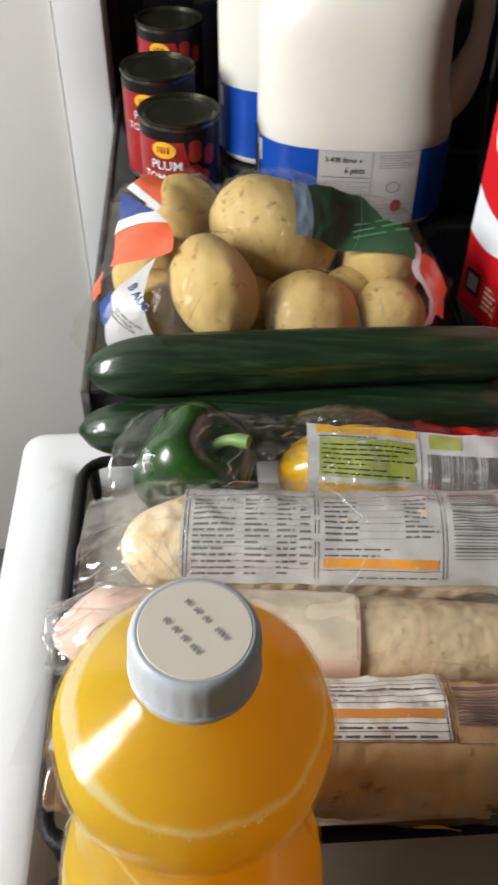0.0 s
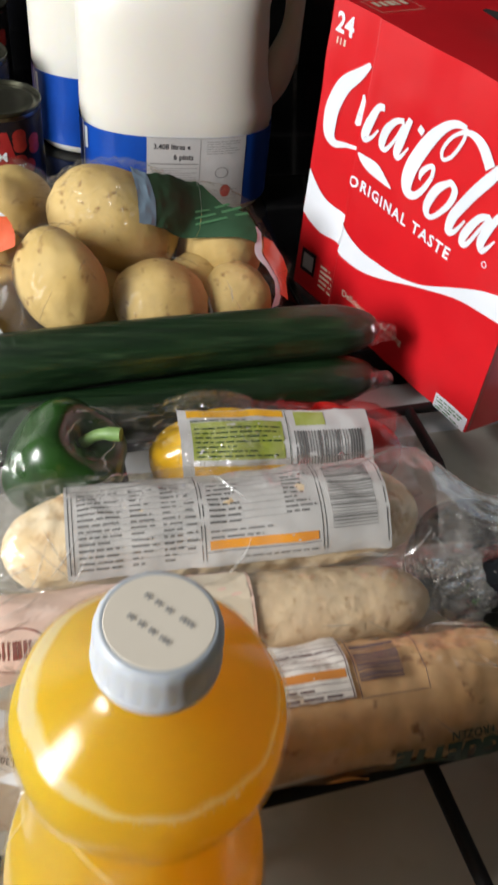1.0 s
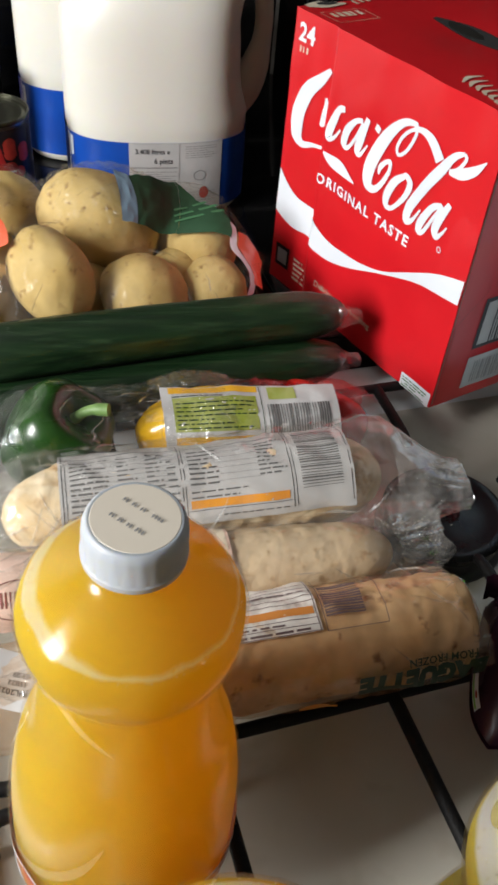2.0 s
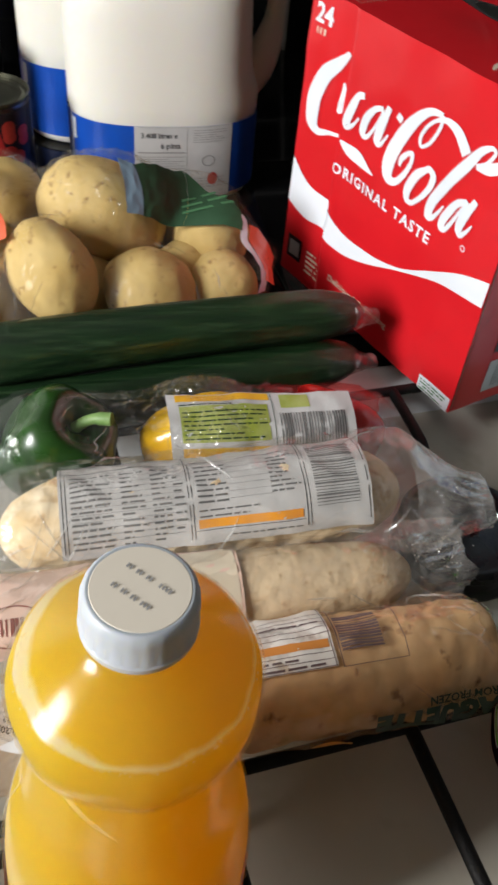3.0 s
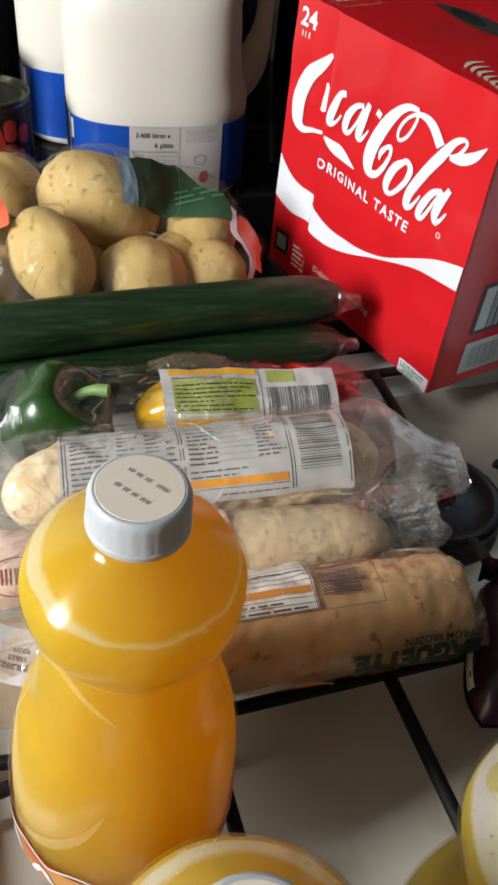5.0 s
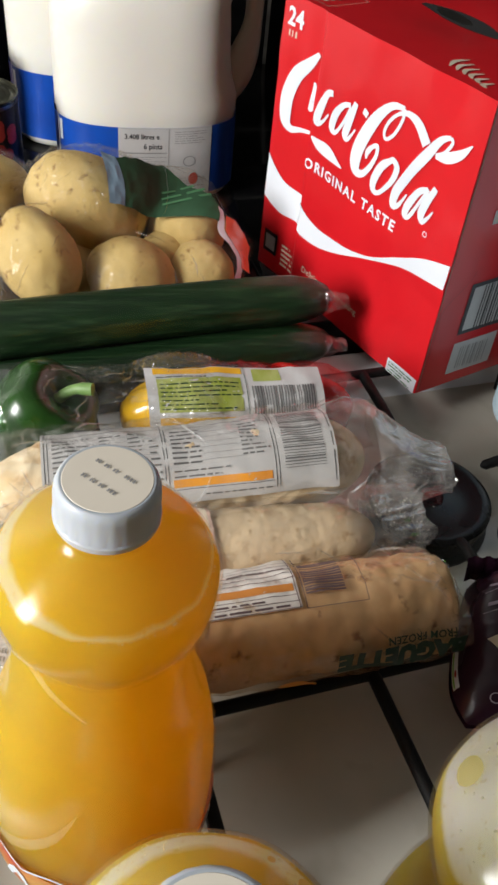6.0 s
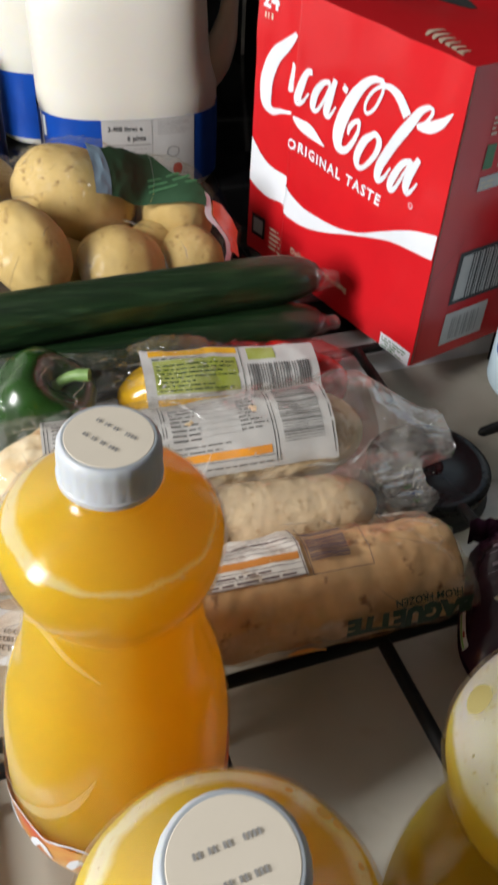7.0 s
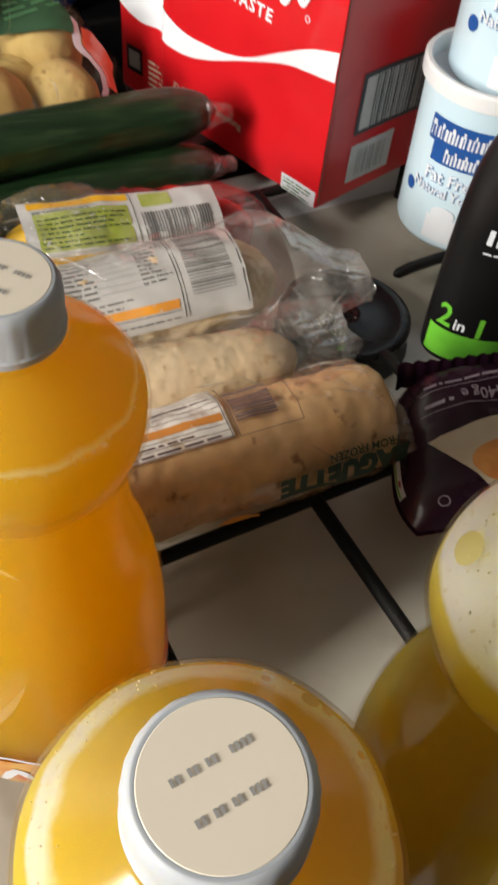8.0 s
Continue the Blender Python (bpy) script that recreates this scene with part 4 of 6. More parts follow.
    part("can_end", laid(oval(0.090, 0.104, 0.020, 0.008), top, 0.0010), M["rim_metal"], tp, "metal can seen in the hole")
    part("small_print", laid(join(rect(0.022, 0.006, 0.048, 0.0065, 8, 1), rect(0.022, 0.0475, 0.048, 0.048, 8, 1), rect(0.022, 0.006, 0.0225, 0.048), rect(0.0475, 0.006, 0.048, 0.048), bars(0.026, 0.012, 0.036, 0.044, 5, False, 0.6, 33), print_lines(0.003, 0.052, 0.013, 0.074, 3, 34)), top, 0.0008), M["creamprint"], tp)
    for k in range(6):
        part("top_mark", laid(ribbon([(0.180 + 0.0085 * k, 0.036 - 0.0035 * k), (0.178 + 0.0085 * k, 0.024 - 0.0030 * k), (0.184 + 0.0085 * k, 0.013 - 0.0012 * k)], [0.001, 0.0042, 0.0015], 5), top, 0.0009), M["creamprint"], tp, "pale tapered stroke")
    part("torn_patch", laid(ribbon([(0.004, 0.006), (0.005, 0.022), (0.008, 0.044)], [0.006, 0.016, 0.003], 8), top, 0.0010), M["creamprint"], tp, "torn pale card at the crushed corner")
    part("torn_hole", laid(ribbon([(0.0035, 0.017), (0.004, 0.026), (0.006, 0.036)], [0.003, 0.008, 0.002], 8), top, 0.0015), M["gap"], tp, "dark tear")
    return ob


carton()


# ---------- wrapping that hangs round a heap of things ----------
def wrapper(center, blobs, gap=0.003, floor=0.041, crease=0.004, freq=9.0, seed=0, soft=3, pull=()):
    """surf(az, el, lift): a loose skin round ellipsoid blobs (centre, radii), seen from an inner centre. pull: (az, el, width, length) tails."""
    c = Vector(center)
    NA, NE = 96, 49
    rad = np.zeros((NE, NA))
    for i in range(NE):
        el = radians(-90 + 180 * i / (NE - 1))
        for j in range(NA):
            az = 2 * math.pi * j / NA
            d = Vector((math.cos(el) * math.cos(az), math.cos(el) * math.sin(az), math.sin(el)))
            best = 0.02
            for bc, br in blobs:
                o = c - Vector(bc)
                A = sum((d[k] / br[k]) ** 2 for k in range(3))
                B = 2 * sum(d[k] * o[k] / br[k] ** 2 for k in range(3))
                C = sum((o[k] / br[k]) ** 2 for k in range(3)) - 1
                q = B * B - 4 * A * C
                if q > 0:
                    best = max(best, (-B + math.sqrt(q)) / (2 * A))
            for pa, pe, pw, pl in pull:
                da = (az - radians(pa) + math.pi) % (2 * math.pi) - math.pi
                k = math.exp(-(da / radians(pw)) ** 2 - ((el - radians(pe)) / radians(pw * 0.8)) ** 2)
                best = max(best, best * (1 - k) + pl * k)
            rad[i, j] = best
    keep = rad.copy()
    for _ in range(soft):
        sm = (np.roll(rad, 1, 1) + np.roll(rad, -1, 1) + np.vstack([rad[:1], rad[:-1]]) + np.vstack([rad[1:], rad[-1:]])) / 4
        rad = np.maximum(keep, 0.5 * rad + 0.5 * sm)
    rad = np.maximum(keep, 0.35 * rad + 0.65 * (np.roll(rad, 1, 1) + np.roll(rad, -1, 1)) / 2)
    off = Vector((seed * 3.7, seed * 1.3, seed * 5.1))

    def surf(az, el, lift=0.0):
        a, e = (az % 360) / 360 * NA, (el + 90) / 180 * (NE - 1)
        i, j = min(int(e), NE - 2), int(a) % NA
        fe, fa = e - i, a - int(a)
        r = (rad[i, j] * (1 - fa) + rad[i, (j + 1) % NA] * fa) * (1 - fe) + (rad[i + 1, j] * (1 - fa) + rad[i + 1, (j + 1) % NA] * fa) * fe
        A, E = radians(az), radians(el)
        d = Vector((math.cos(E) * math.cos(A), math.cos(E) * math.sin(A), math.sin(E)))
        r += gap + lift + crease * abs(noise.noise(d * freq + off)) + 0.4 * crease * noise.noise(d * freq * 2.7 + off) + 0.7 * crease * (1 - abs(noise.noise(d * freq * 1.7 - off))) ** 5
        p = c + d * r
        p.z = max(p.z, floor + lift * 0.3)
        return p
    return surf


def skin(surf, na=220, ne=100):
    rings = [[surf(360 * j / na, -88 + 176 * i / (ne - 1)) for j in range(na)] for i in range(ne)]
    return loft(rings)


def film_folds(place, spots, seed, width=0.0007, height=0.0010):
    """Sharp little pleats standing up from a film: place(u, v, lift); each spot (u, v, du, dv) is the middle and reach of one pleat."""
    rnd, out = random.Random(seed), []
    for u, v, du, dv in spots:
        n, rows = 12, []
        bow = rnd.uniform(-0.25, 0.25)
        line = []
        for i in range(n + 1):
            t = i / n * 2 - 1
            line.append((u + du * t, v + dv * (t + bow * (1 - t * t)), 1 - t * t))
        for i, (x, y, w) in enumerate(line):
            mid = place(x, y, 0.0004 + height * w)
            x0, y0, _ = line[max(i - 1, 0)]
            x1, y1, _ = line[min(i + 1, n)]
            along = (place(x1, y1, 0.0) - place(x0, y0, 0.0)).normalized()
            out_dir = (place(x, y, 0.01) - place(x, y, 0.0)).normalized()
            side = along.cross(out_dir) * (width * (0.25 + w))
            base = place(x, y, 0.0001)
            rows.append((base - side, mid, base + side))
        vs = [p for q in rows for p in q]
        fs = []
        for i in range(n):
            fs += [(3 * i, 3 * i + 1, 3 * i + 4, 3 * i + 3), (3 * i + 1, 3 * i + 2, 3 * i + 5, 3 * i + 4)]
        out.append((vs, fs))
    return join(*out)


# ---------- bag of potatoes ----------
POTATOES = [((-0.015, 0.668, 0.118), (0.034, 0.046, 0.038), (30, 0, 32)), ((0.063, 0.674, 0.096), (0.040, 0.036, 0.033), (0, 15, -20)), ((0.028, 0.748, 0.126), (0.058, 0.044, 0.043), (0, 18, -18)),
            ((0.122, 0.735, 0.106), (0.035, 0.034, 0.032), (0, 0, 20)), ((0.128, 0.688, 0.086), (0.031, 0.030, 0.032), (0, 0, 0)), ((0.098, 0.715, 0.082), (0.036, 0.030, 0.031), (0, 20, 40)),
            ((-0.058, 0.800, 0.104), (0.036, 0.036, 0.042), (0, 0, 0)), ((-0.066, 0.680, 0.079), (0.036, 0.036, 0.040), (0, 0, 30)), ((-0.078, 0.745, 0.078), (0.040, 0.036, 0.037), (0, 0, 60)),
            ((0.052, 0.800, 0.082), (0.045, 0.036, 0.040), (0, 0, 10)), ((0.010, 0.705, 0.074), (0.036, 0.038, 0.033), (0, 0, 0)), ((0.118, 0.785, 0.076), (0.034, 0.036, 0.034), (0, 0, 0))]
for k, (c, r, rot) in enumerate(POTATOES):
    ob = thing("potato", "washed yellow potato in a clear printed bag", "potato", c, "potatoes in the bag")
    part("skin", ball((0, 0, 0), r, rot, seed=k + 1, rough=0.085, sub=5, freq=1.0), M["potato"], ob, smooth=180)
BAG_BLOBS = [(c, tuple(v * 1.04 + 0.001 for v in r)) for c, r, _ in POTATOES] + [((0.098, 0.765, 0.112), (0.050, 0.032, 0.036)), ((-0.082, 0.765, 0.112), (0.034, 0.042, 0.040)), ((-0.050, 0.735, 0.108), (0.050, 0.070, 0.044)), ((-0.066, 0.680, 0.085), (0.044, 0.045, 0.045))]
BAG_TAILS = ((200, -8, 13, 0.175), (4, -2, 12, 0.155))
bag_surf = wrapper((0.028, 0.728, 0.085), BAG_BLOBS, gap=0.003, crease=0.0045, freq=7, seed=2, soft=8, pull=BAG_TAILS)
bag = thing("potato_bag", "clear printed plastic bag of potatoes lying on the ledge", "bag", (0.028, 0.728, LEDGE_Z))
inv = Matrix.Translation(-Vector(bag.location))
part("bag_film", moved(skin(bag_surf), inv), M["bagfilm"], bag, "clear crinkled film", 180)


print_surf = wrapper((0.028, 0.728, 0.085), BAG_BLOBS, gap=0.0100, crease=0.0012, freq=5, seed=4, soft=14, pull=BAG_TAILS)


def on_bag(shape, lift):
    return moved(laid(shape, print_surf, lift), inv)


def way(az, el):
    A, E = radians(az), radians(el)
    return Vector((math.cos(E) * math.cos(A), math.cos(E) * math.sin(A), math.sin(E)))


def quad(a, b, c, d, n=10):
    """A four-cornered patch, split finely."""
    vs = []
    for j in range(n + 1):
        for i in range(n + 1):
            s, t = i / n, j / n
            w = [(1 - s) * (1 - t), s * (1 - t), s * t, (1 - s) * t]
            q = sum((way(*p) * k for p, k in zip((a, b, c, d), w)), Vector())
            vs.append((math.degrees(math.atan2(q.y, q.x)), math.degrees(math.asin(q.z / q.length))))
    fs = [(j * (n + 1) + i, j * (n + 1) + i + 1, (j + 1) * (n + 1) + i + 1, (j + 1) * (n + 1) + i) for j in range(n) for i in range(n)]
    return vs, fs


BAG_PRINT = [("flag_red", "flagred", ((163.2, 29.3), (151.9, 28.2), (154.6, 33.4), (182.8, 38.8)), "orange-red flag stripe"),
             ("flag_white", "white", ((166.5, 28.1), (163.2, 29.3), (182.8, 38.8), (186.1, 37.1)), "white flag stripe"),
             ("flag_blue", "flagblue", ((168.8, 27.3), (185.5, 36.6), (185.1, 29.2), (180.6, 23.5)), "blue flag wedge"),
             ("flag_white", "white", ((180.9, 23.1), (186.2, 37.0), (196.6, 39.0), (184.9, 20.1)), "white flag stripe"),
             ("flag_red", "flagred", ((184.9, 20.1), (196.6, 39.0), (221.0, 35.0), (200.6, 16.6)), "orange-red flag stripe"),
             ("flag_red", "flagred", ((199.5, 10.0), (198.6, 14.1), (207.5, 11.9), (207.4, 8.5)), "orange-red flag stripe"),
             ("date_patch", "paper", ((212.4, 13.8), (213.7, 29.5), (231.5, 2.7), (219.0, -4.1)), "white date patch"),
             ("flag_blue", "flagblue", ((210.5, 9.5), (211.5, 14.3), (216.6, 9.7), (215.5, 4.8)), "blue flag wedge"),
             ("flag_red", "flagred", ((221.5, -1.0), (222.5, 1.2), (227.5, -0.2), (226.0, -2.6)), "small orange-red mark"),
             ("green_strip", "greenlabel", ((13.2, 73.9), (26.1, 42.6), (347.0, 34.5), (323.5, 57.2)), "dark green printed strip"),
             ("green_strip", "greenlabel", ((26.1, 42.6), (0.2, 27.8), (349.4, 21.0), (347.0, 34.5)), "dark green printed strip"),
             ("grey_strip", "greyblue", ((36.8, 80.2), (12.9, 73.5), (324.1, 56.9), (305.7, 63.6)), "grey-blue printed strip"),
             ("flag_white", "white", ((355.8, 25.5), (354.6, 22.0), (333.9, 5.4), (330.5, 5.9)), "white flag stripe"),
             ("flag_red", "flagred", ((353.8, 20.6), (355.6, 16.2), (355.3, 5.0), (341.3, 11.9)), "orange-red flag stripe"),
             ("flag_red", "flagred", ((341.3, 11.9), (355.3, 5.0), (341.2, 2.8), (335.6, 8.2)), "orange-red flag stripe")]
film_part = bag.children[0]
rnd = random.Random(17)
spots = [(rnd.choice((rnd.uniform(180, 250), rnd.uniform(180, 360))), rnd.uniform(-5, 60), rnd.uniform(-4, 4), rnd.uniform(-9, 9)) for k in range(16)]
part("film_folds", moved(film_folds(bag_surf, spots, 17), inv), M["pleat"], film_part, "", 30)
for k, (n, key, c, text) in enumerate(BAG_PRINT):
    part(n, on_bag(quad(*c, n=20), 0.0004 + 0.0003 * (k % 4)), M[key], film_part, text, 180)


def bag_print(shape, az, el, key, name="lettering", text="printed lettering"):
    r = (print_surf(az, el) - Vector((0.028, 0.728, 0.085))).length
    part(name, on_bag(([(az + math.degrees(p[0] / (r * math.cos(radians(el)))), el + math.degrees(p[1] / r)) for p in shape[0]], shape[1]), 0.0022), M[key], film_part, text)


def turned(shape, spin):
    c, s = math.cos(radians(spin)), math.sin(radians(spin))
    return [(c * p[0] - s * p[1], s * p[0] + c * p[1]) for p in shape[0]], shape[1]


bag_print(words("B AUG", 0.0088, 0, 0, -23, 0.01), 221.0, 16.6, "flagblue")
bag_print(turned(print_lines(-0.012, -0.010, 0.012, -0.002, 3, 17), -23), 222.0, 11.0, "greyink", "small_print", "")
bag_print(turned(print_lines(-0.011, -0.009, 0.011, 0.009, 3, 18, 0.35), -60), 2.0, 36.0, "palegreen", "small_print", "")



# ---------- cucumbers ----------
def cucumber(a, b, r, sag, seed, label):
    a, b = Vector(a), Vector(b)
    mid = (a + b) / 2
    ob = thing("cucumber", label, "cucumber", (mid.x, mid.y, min(a.z, b.z) - r), "wrapped cucumbers")
    inv = Matrix.Translation(-Vector(ob.location))
    n, k = 46, 40
    d = (b - a).normalized()
    sd = d.cross(Vector((0, 0, 1))).normalized()
    up = sd.cross(d)

    def body(scale, wrapwave=0.0):
        rings = []
        for i in range(n + 1):
            t = i / n
            p = a.lerp(b, t) + Vector((0, 0, sag * math.sin(math.pi * t))) + sd * (0.004 * math.sin(3.1 * t + seed))
            end = min(1.0, math.sqrt(max(0.0, 1 - (1 - min(t / 0.17, 1)) ** 2.2))) * min(1.0, math.sqrt(max(0.0, 1 - (1 - min((1 - t) / 0.15, 1)) ** 2.0)))
            rr = r * max(end, 0.12) * (0.93 + 0.07 * math.sin(2.6 * t + seed)) * scale
            ring = []
            for j in range(k):
                th = 2 * math.pi * j / k
                w = 1 + 0.022 * math.cos(9 * th + seed + 0.6 * math.sin(5 * t)) + 0.012 * noise.noise(Vector((t * 30, math.cos(th) * 2, math.sin(th) * 2 + seed)))
                w += wrapwave * noise.noise(Vector((t * 14, th * 2, seed + 9)))
                ring.append(p + (sd * math.cos(th) + up * math.sin(th)) * rr * w)
            rings.append(ring)
        return loft(rings)

    part("flesh", moved(body(1.0), inv), M["cuke"], ob, "ridged dark green skin", 180)
    part("shrink_wrap", moved(body(1.012, 0.008), inv), M["wrap"], ob, "tight clear plastic wrap", 180)
    # gathered wrap at the stalk end
    rings = []
    for i in range(14):
        t = i / 13
        p = b - d * 0.012 + d * (0.024 * t) - Vector((0, 0, 0.004 * t))
        rr = r * (0.50 - 0.34 * t + 0.22 * max(0, t - 0.6))
        rings.append([p + (sd * math.cos(th) + up * math.sin(th)) * rr * (1 + 0.25 * noise.noise(Vector((th * 3, t * 4, seed)))) for th in (2 * math.pi * j / 24 for j in range(24))])
    part("wrap_tail", moved(loft(rings), inv), M["pinkwrap"], ob, "gathered pinkish end of the wrap", 180)
    return ob


M["pinkwrap"] = film("pinkish_wrap_end", (0.93, 0.89, 0.88), 0.14, 0.6, 70, hazecol=(0.55, 0.45, 0.43), gloss=1.0, most=0.15)
cucumber((-0.106, 0.555, 0.0640), (0.240, 0.611, 0.0635), 0.0232, 0.0, 1.0, "shrink-wrapped dark green cucumber resting on the pan support")
cucumber((-0.102, 0.581, 0.1010), (0.238, 0.624, 0.1020), 0.0250, 0.002, 2.4, "shrink-wrapped dark green cucumber lying on top of another")


# ---------- peppers ----------
def pepper_geo(R, T, lobes, seed):
    rings, n = [], 60
    prof = smooth_profile([(0.10, -1.0), (0.55, -0.95), (0.86, -0.62), (0.97, -0.10), (1.0, 0.35), (0.90, 0.74), (0.66, 0.93), (0.36, 0.90), (0.12, 0.76)], 5)
    for r, z in prof:
        ring = []
        for j in range(n):
            a = 2 * math.pi * j / n
            w = 1 - 0.11 * (0.5 + 0.5 * math.cos(lobes * a + seed)) ** 2 * min(1, r * 1.3) + 0.05 * noise.noise(Vector((math.cos(a), math.sin(a), z + seed)))
            ring.append((r * R * w * math.cos(a), r * R * w * math.sin(a), z * T / 2))
        rings.append(ring)
    return loft(rings)


def pepper(center, R, T, rot, key, seed, label):
    ob = thing("bell_pepper", label, "pepper", center, "peppers in the bag")
    ob.rotation_euler = [radians(v) for v in rot]
    part("flesh", pepper_geo(R, T, 4, seed), M[key], ob, smooth=180)
    part("stalk", tube(smooth_profile([(0, 0, 0.33 * T), (0.002, 0.001, 0.46 * T), (0.006, 0.0, 0.58 * T), (0.014, -0.002, 0.68 * T)], 4), [0.0080, 0.0060] + [0.0040] * 7 + [0.0048] * 4, 12), M["stem"], ob, "cut green stalk")
    return ob


pepper((-0.014, 0.508, 0.0790), 0.0400, 0.080, (10, 33, 0), "greenpep", 0.4, "green bell pepper in a clear bag")
pepper((0.088, 0.517, 0.0725), 0.0325, 0.080, (70, 0, 85), "yellowpep", 1.7, "yellow bell pepper in a clear bag under a printed label")
pepper((0.196, 0.530, 0.0680), 0.0270, 0.078, (75, 0, 250), "redpep", 2.9, "red bell pepper in a clear bag")
PEP = [((-0.014, 0.508, 0.0790), (0.047, 0.041, 0.039)), ((0.090, 0.515, 0.0740), (0.050, 0.038, 0.036)), ((0.192, 0.526, 0.0680), (0.046, 0.034, 0.028)), ((0.040, 0.512, 0.076), (0.05, 0.034, 0.033)), ((0.14, 0.520, 0.070), (0.05, 0.032, 0.030))]
pep_surf = wrapper((0.095, 0.515, 0.066), PEP, gap=0.0075, crease=0.004, freq=10, seed=5, soft=8, pull=((350, -4, 6, 0.150), (183, -6, 9, 0.165)))
pepper_bag = thing("pepper_bag", "clear crinkled bag holding mixed peppers with a printed label", "bag", (0.085, 0.514, GRATE_Z))
inv = Matrix.Translation(-Vector(pepper_bag.location))
part("bag_film", moved(skin(pep_surf, 240, 104), inv), M["clear"], pepper_bag, "clear crinkled film", 180)


rnd = random.Random(31)
spots = [(rnd.choice((rnd.uniform(150, 270), rnd.uniform(200, 340), rnd.uniform(-50, 30))), rnd.uniform(0, 62), rnd.uniform(-6, 6), rnd.uniform(-8, 8)) for k in range(60)]
part("film_folds", moved(film_folds(pep_surf, spots, 31), inv), M["pleat"], pepper_bag.children[0], "", 30)
part("red_strip", moved(laid(rect(-30, 12, 34, 40, 36, 20), pep_surf, 0.0012), inv), M["redfilm"], pepper_bag, "red printed part of the film", 180)


def roll_surf(a, b, r, up0=90.0):
    """Round a roll lying from a to b: x metres from a, y metres round it (0 on top, minus to the front)."""
    a, b = Vector(a), Vector(b)
    d = (b - a).normalized()
    fr = Vector((d.y, -d.x, 0)).normalized()        # towards the front

    def surf(x, y, lift=0.0):
        th = y / r
        wob = 0.0018 * noise.noise(Vector((x * 22, th * 1.6, r * 100))) + 0.0010 * noise.noise(Vector((x * 60, th * 3, 3))) + 0.0016 * (1 - abs(noise.noise(Vector((x * 26 + th * 1.3, th * 1.1, r * 40))))) ** 6
        return a + d * x + (Vector((0, 0, 1)) * math.cos(th) - fr * math.sin(th)) * (r + lift + wob)
    return surf


pep_label = roll_surf((0.060, 0.5155, 0.0755), (0.215, 0.527, 0.0625), 0.0425)
lab = part("label", moved(laid(rect(0.004, -0.050, 0.141, -0.001, 30, 16), pep_label, 0.0006), inv), M["paper"], pepper_bag, "white and lime printed label")
part("lime_panel", moved(laid(rect(0.012, -0.037, 0.076, -0.011, 14, 6), pep_label, 0.0009), inv), M["lime"], lab, "lime green panel")
part("lime_square", moved(laid(rect(0.086, -0.014, 0.108, -0.003, 6, 3), pep_label, 0.0009), inv), M["lime"], lab, "lime green panel")
part("yellow_strip", moved(laid(rect(0.010, -0.0075, 0.078, -0.0018, 14, 2), pep_label, 0.0009), inv), M["yellow"], lab, "yellow strip")
part("yellow_strip", moved(laid(rect(0.012, -0.0485, 0.077, -0.041, 14, 2), pep_label, 0.0009), inv), M["yellow"], lab, "yellow strip")
part("small_print", moved(laid(join(print_lines(0.014, -0.035, 0.074, -0.013, 7, 11, 0.3), print_lines(0.012, -0.0105, 0.050, -0.0082, 1, 14, 0.35), rect(0.0795, -0.048, 0.0800, -0.002, 1, 10)), pep_label, 0.0012), inv), M["greentext"], lab)
part("barcode", moved(laid(bars(0.084, -0.044, 0.134, -0.018, 24, True, 0.55, 13), pep_label, 0.0012), inv), M["dimink"], lab, "greyish barcode")


# ---------- bagged baguettes ----------
def roll_geo(a, b, r, seed, lump=0.08, squash=1.0, n=60, k=36, ends=0.10, taper=0.35):
    a, b = Vector(a), Vector(b)
    d = (b - a).normalized()
    fr = Vector((d.y, -d.x, 0)).normalized()
    rings = []
    for i in range(n + 1):
        t = i / n
        e = min(1.0, math.sqrt(max(0.0, 1 - (1 - min(t / ends, 1)) ** 2))) * min(1.0, math.sqrt(max(0.0, 1 - (1 - min((1 - t) / ends, 1)) ** 2)))
        rr = r * max(e, 0.06) * (1 - taper * (abs(t - 0.5) * 2) ** 4)
        p = a.lerp(b, t)
        ring = []
        for j in range(k):
            th = 2 * math.pi * j / k
            w = 1 + lump * noise.noise(Vector((t * 9 + seed, math.cos(th) * 1.4, math.sin(th) * 1.4))) + 0.4 * lump * noise.noise(Vector((t * 30 + seed, math.cos(th) * 4, math.sin(th) * 4))) - 0.5 * lump * max(0.0, 0.35 - abs(noise.noise(Vector((t * 16 + math.cos(th) * 2 + seed, math.sin(th) * 2, 7))))) 
            q = p + (fr * math.cos(th) + Vector((0, 0, 1)) * math.sin(th) * squash) * rr * w
            q.z = max(q.z, GRATE_Z + 0.0015)
            ring.append(q)
        rings.append(ring)
    return loft(rings)


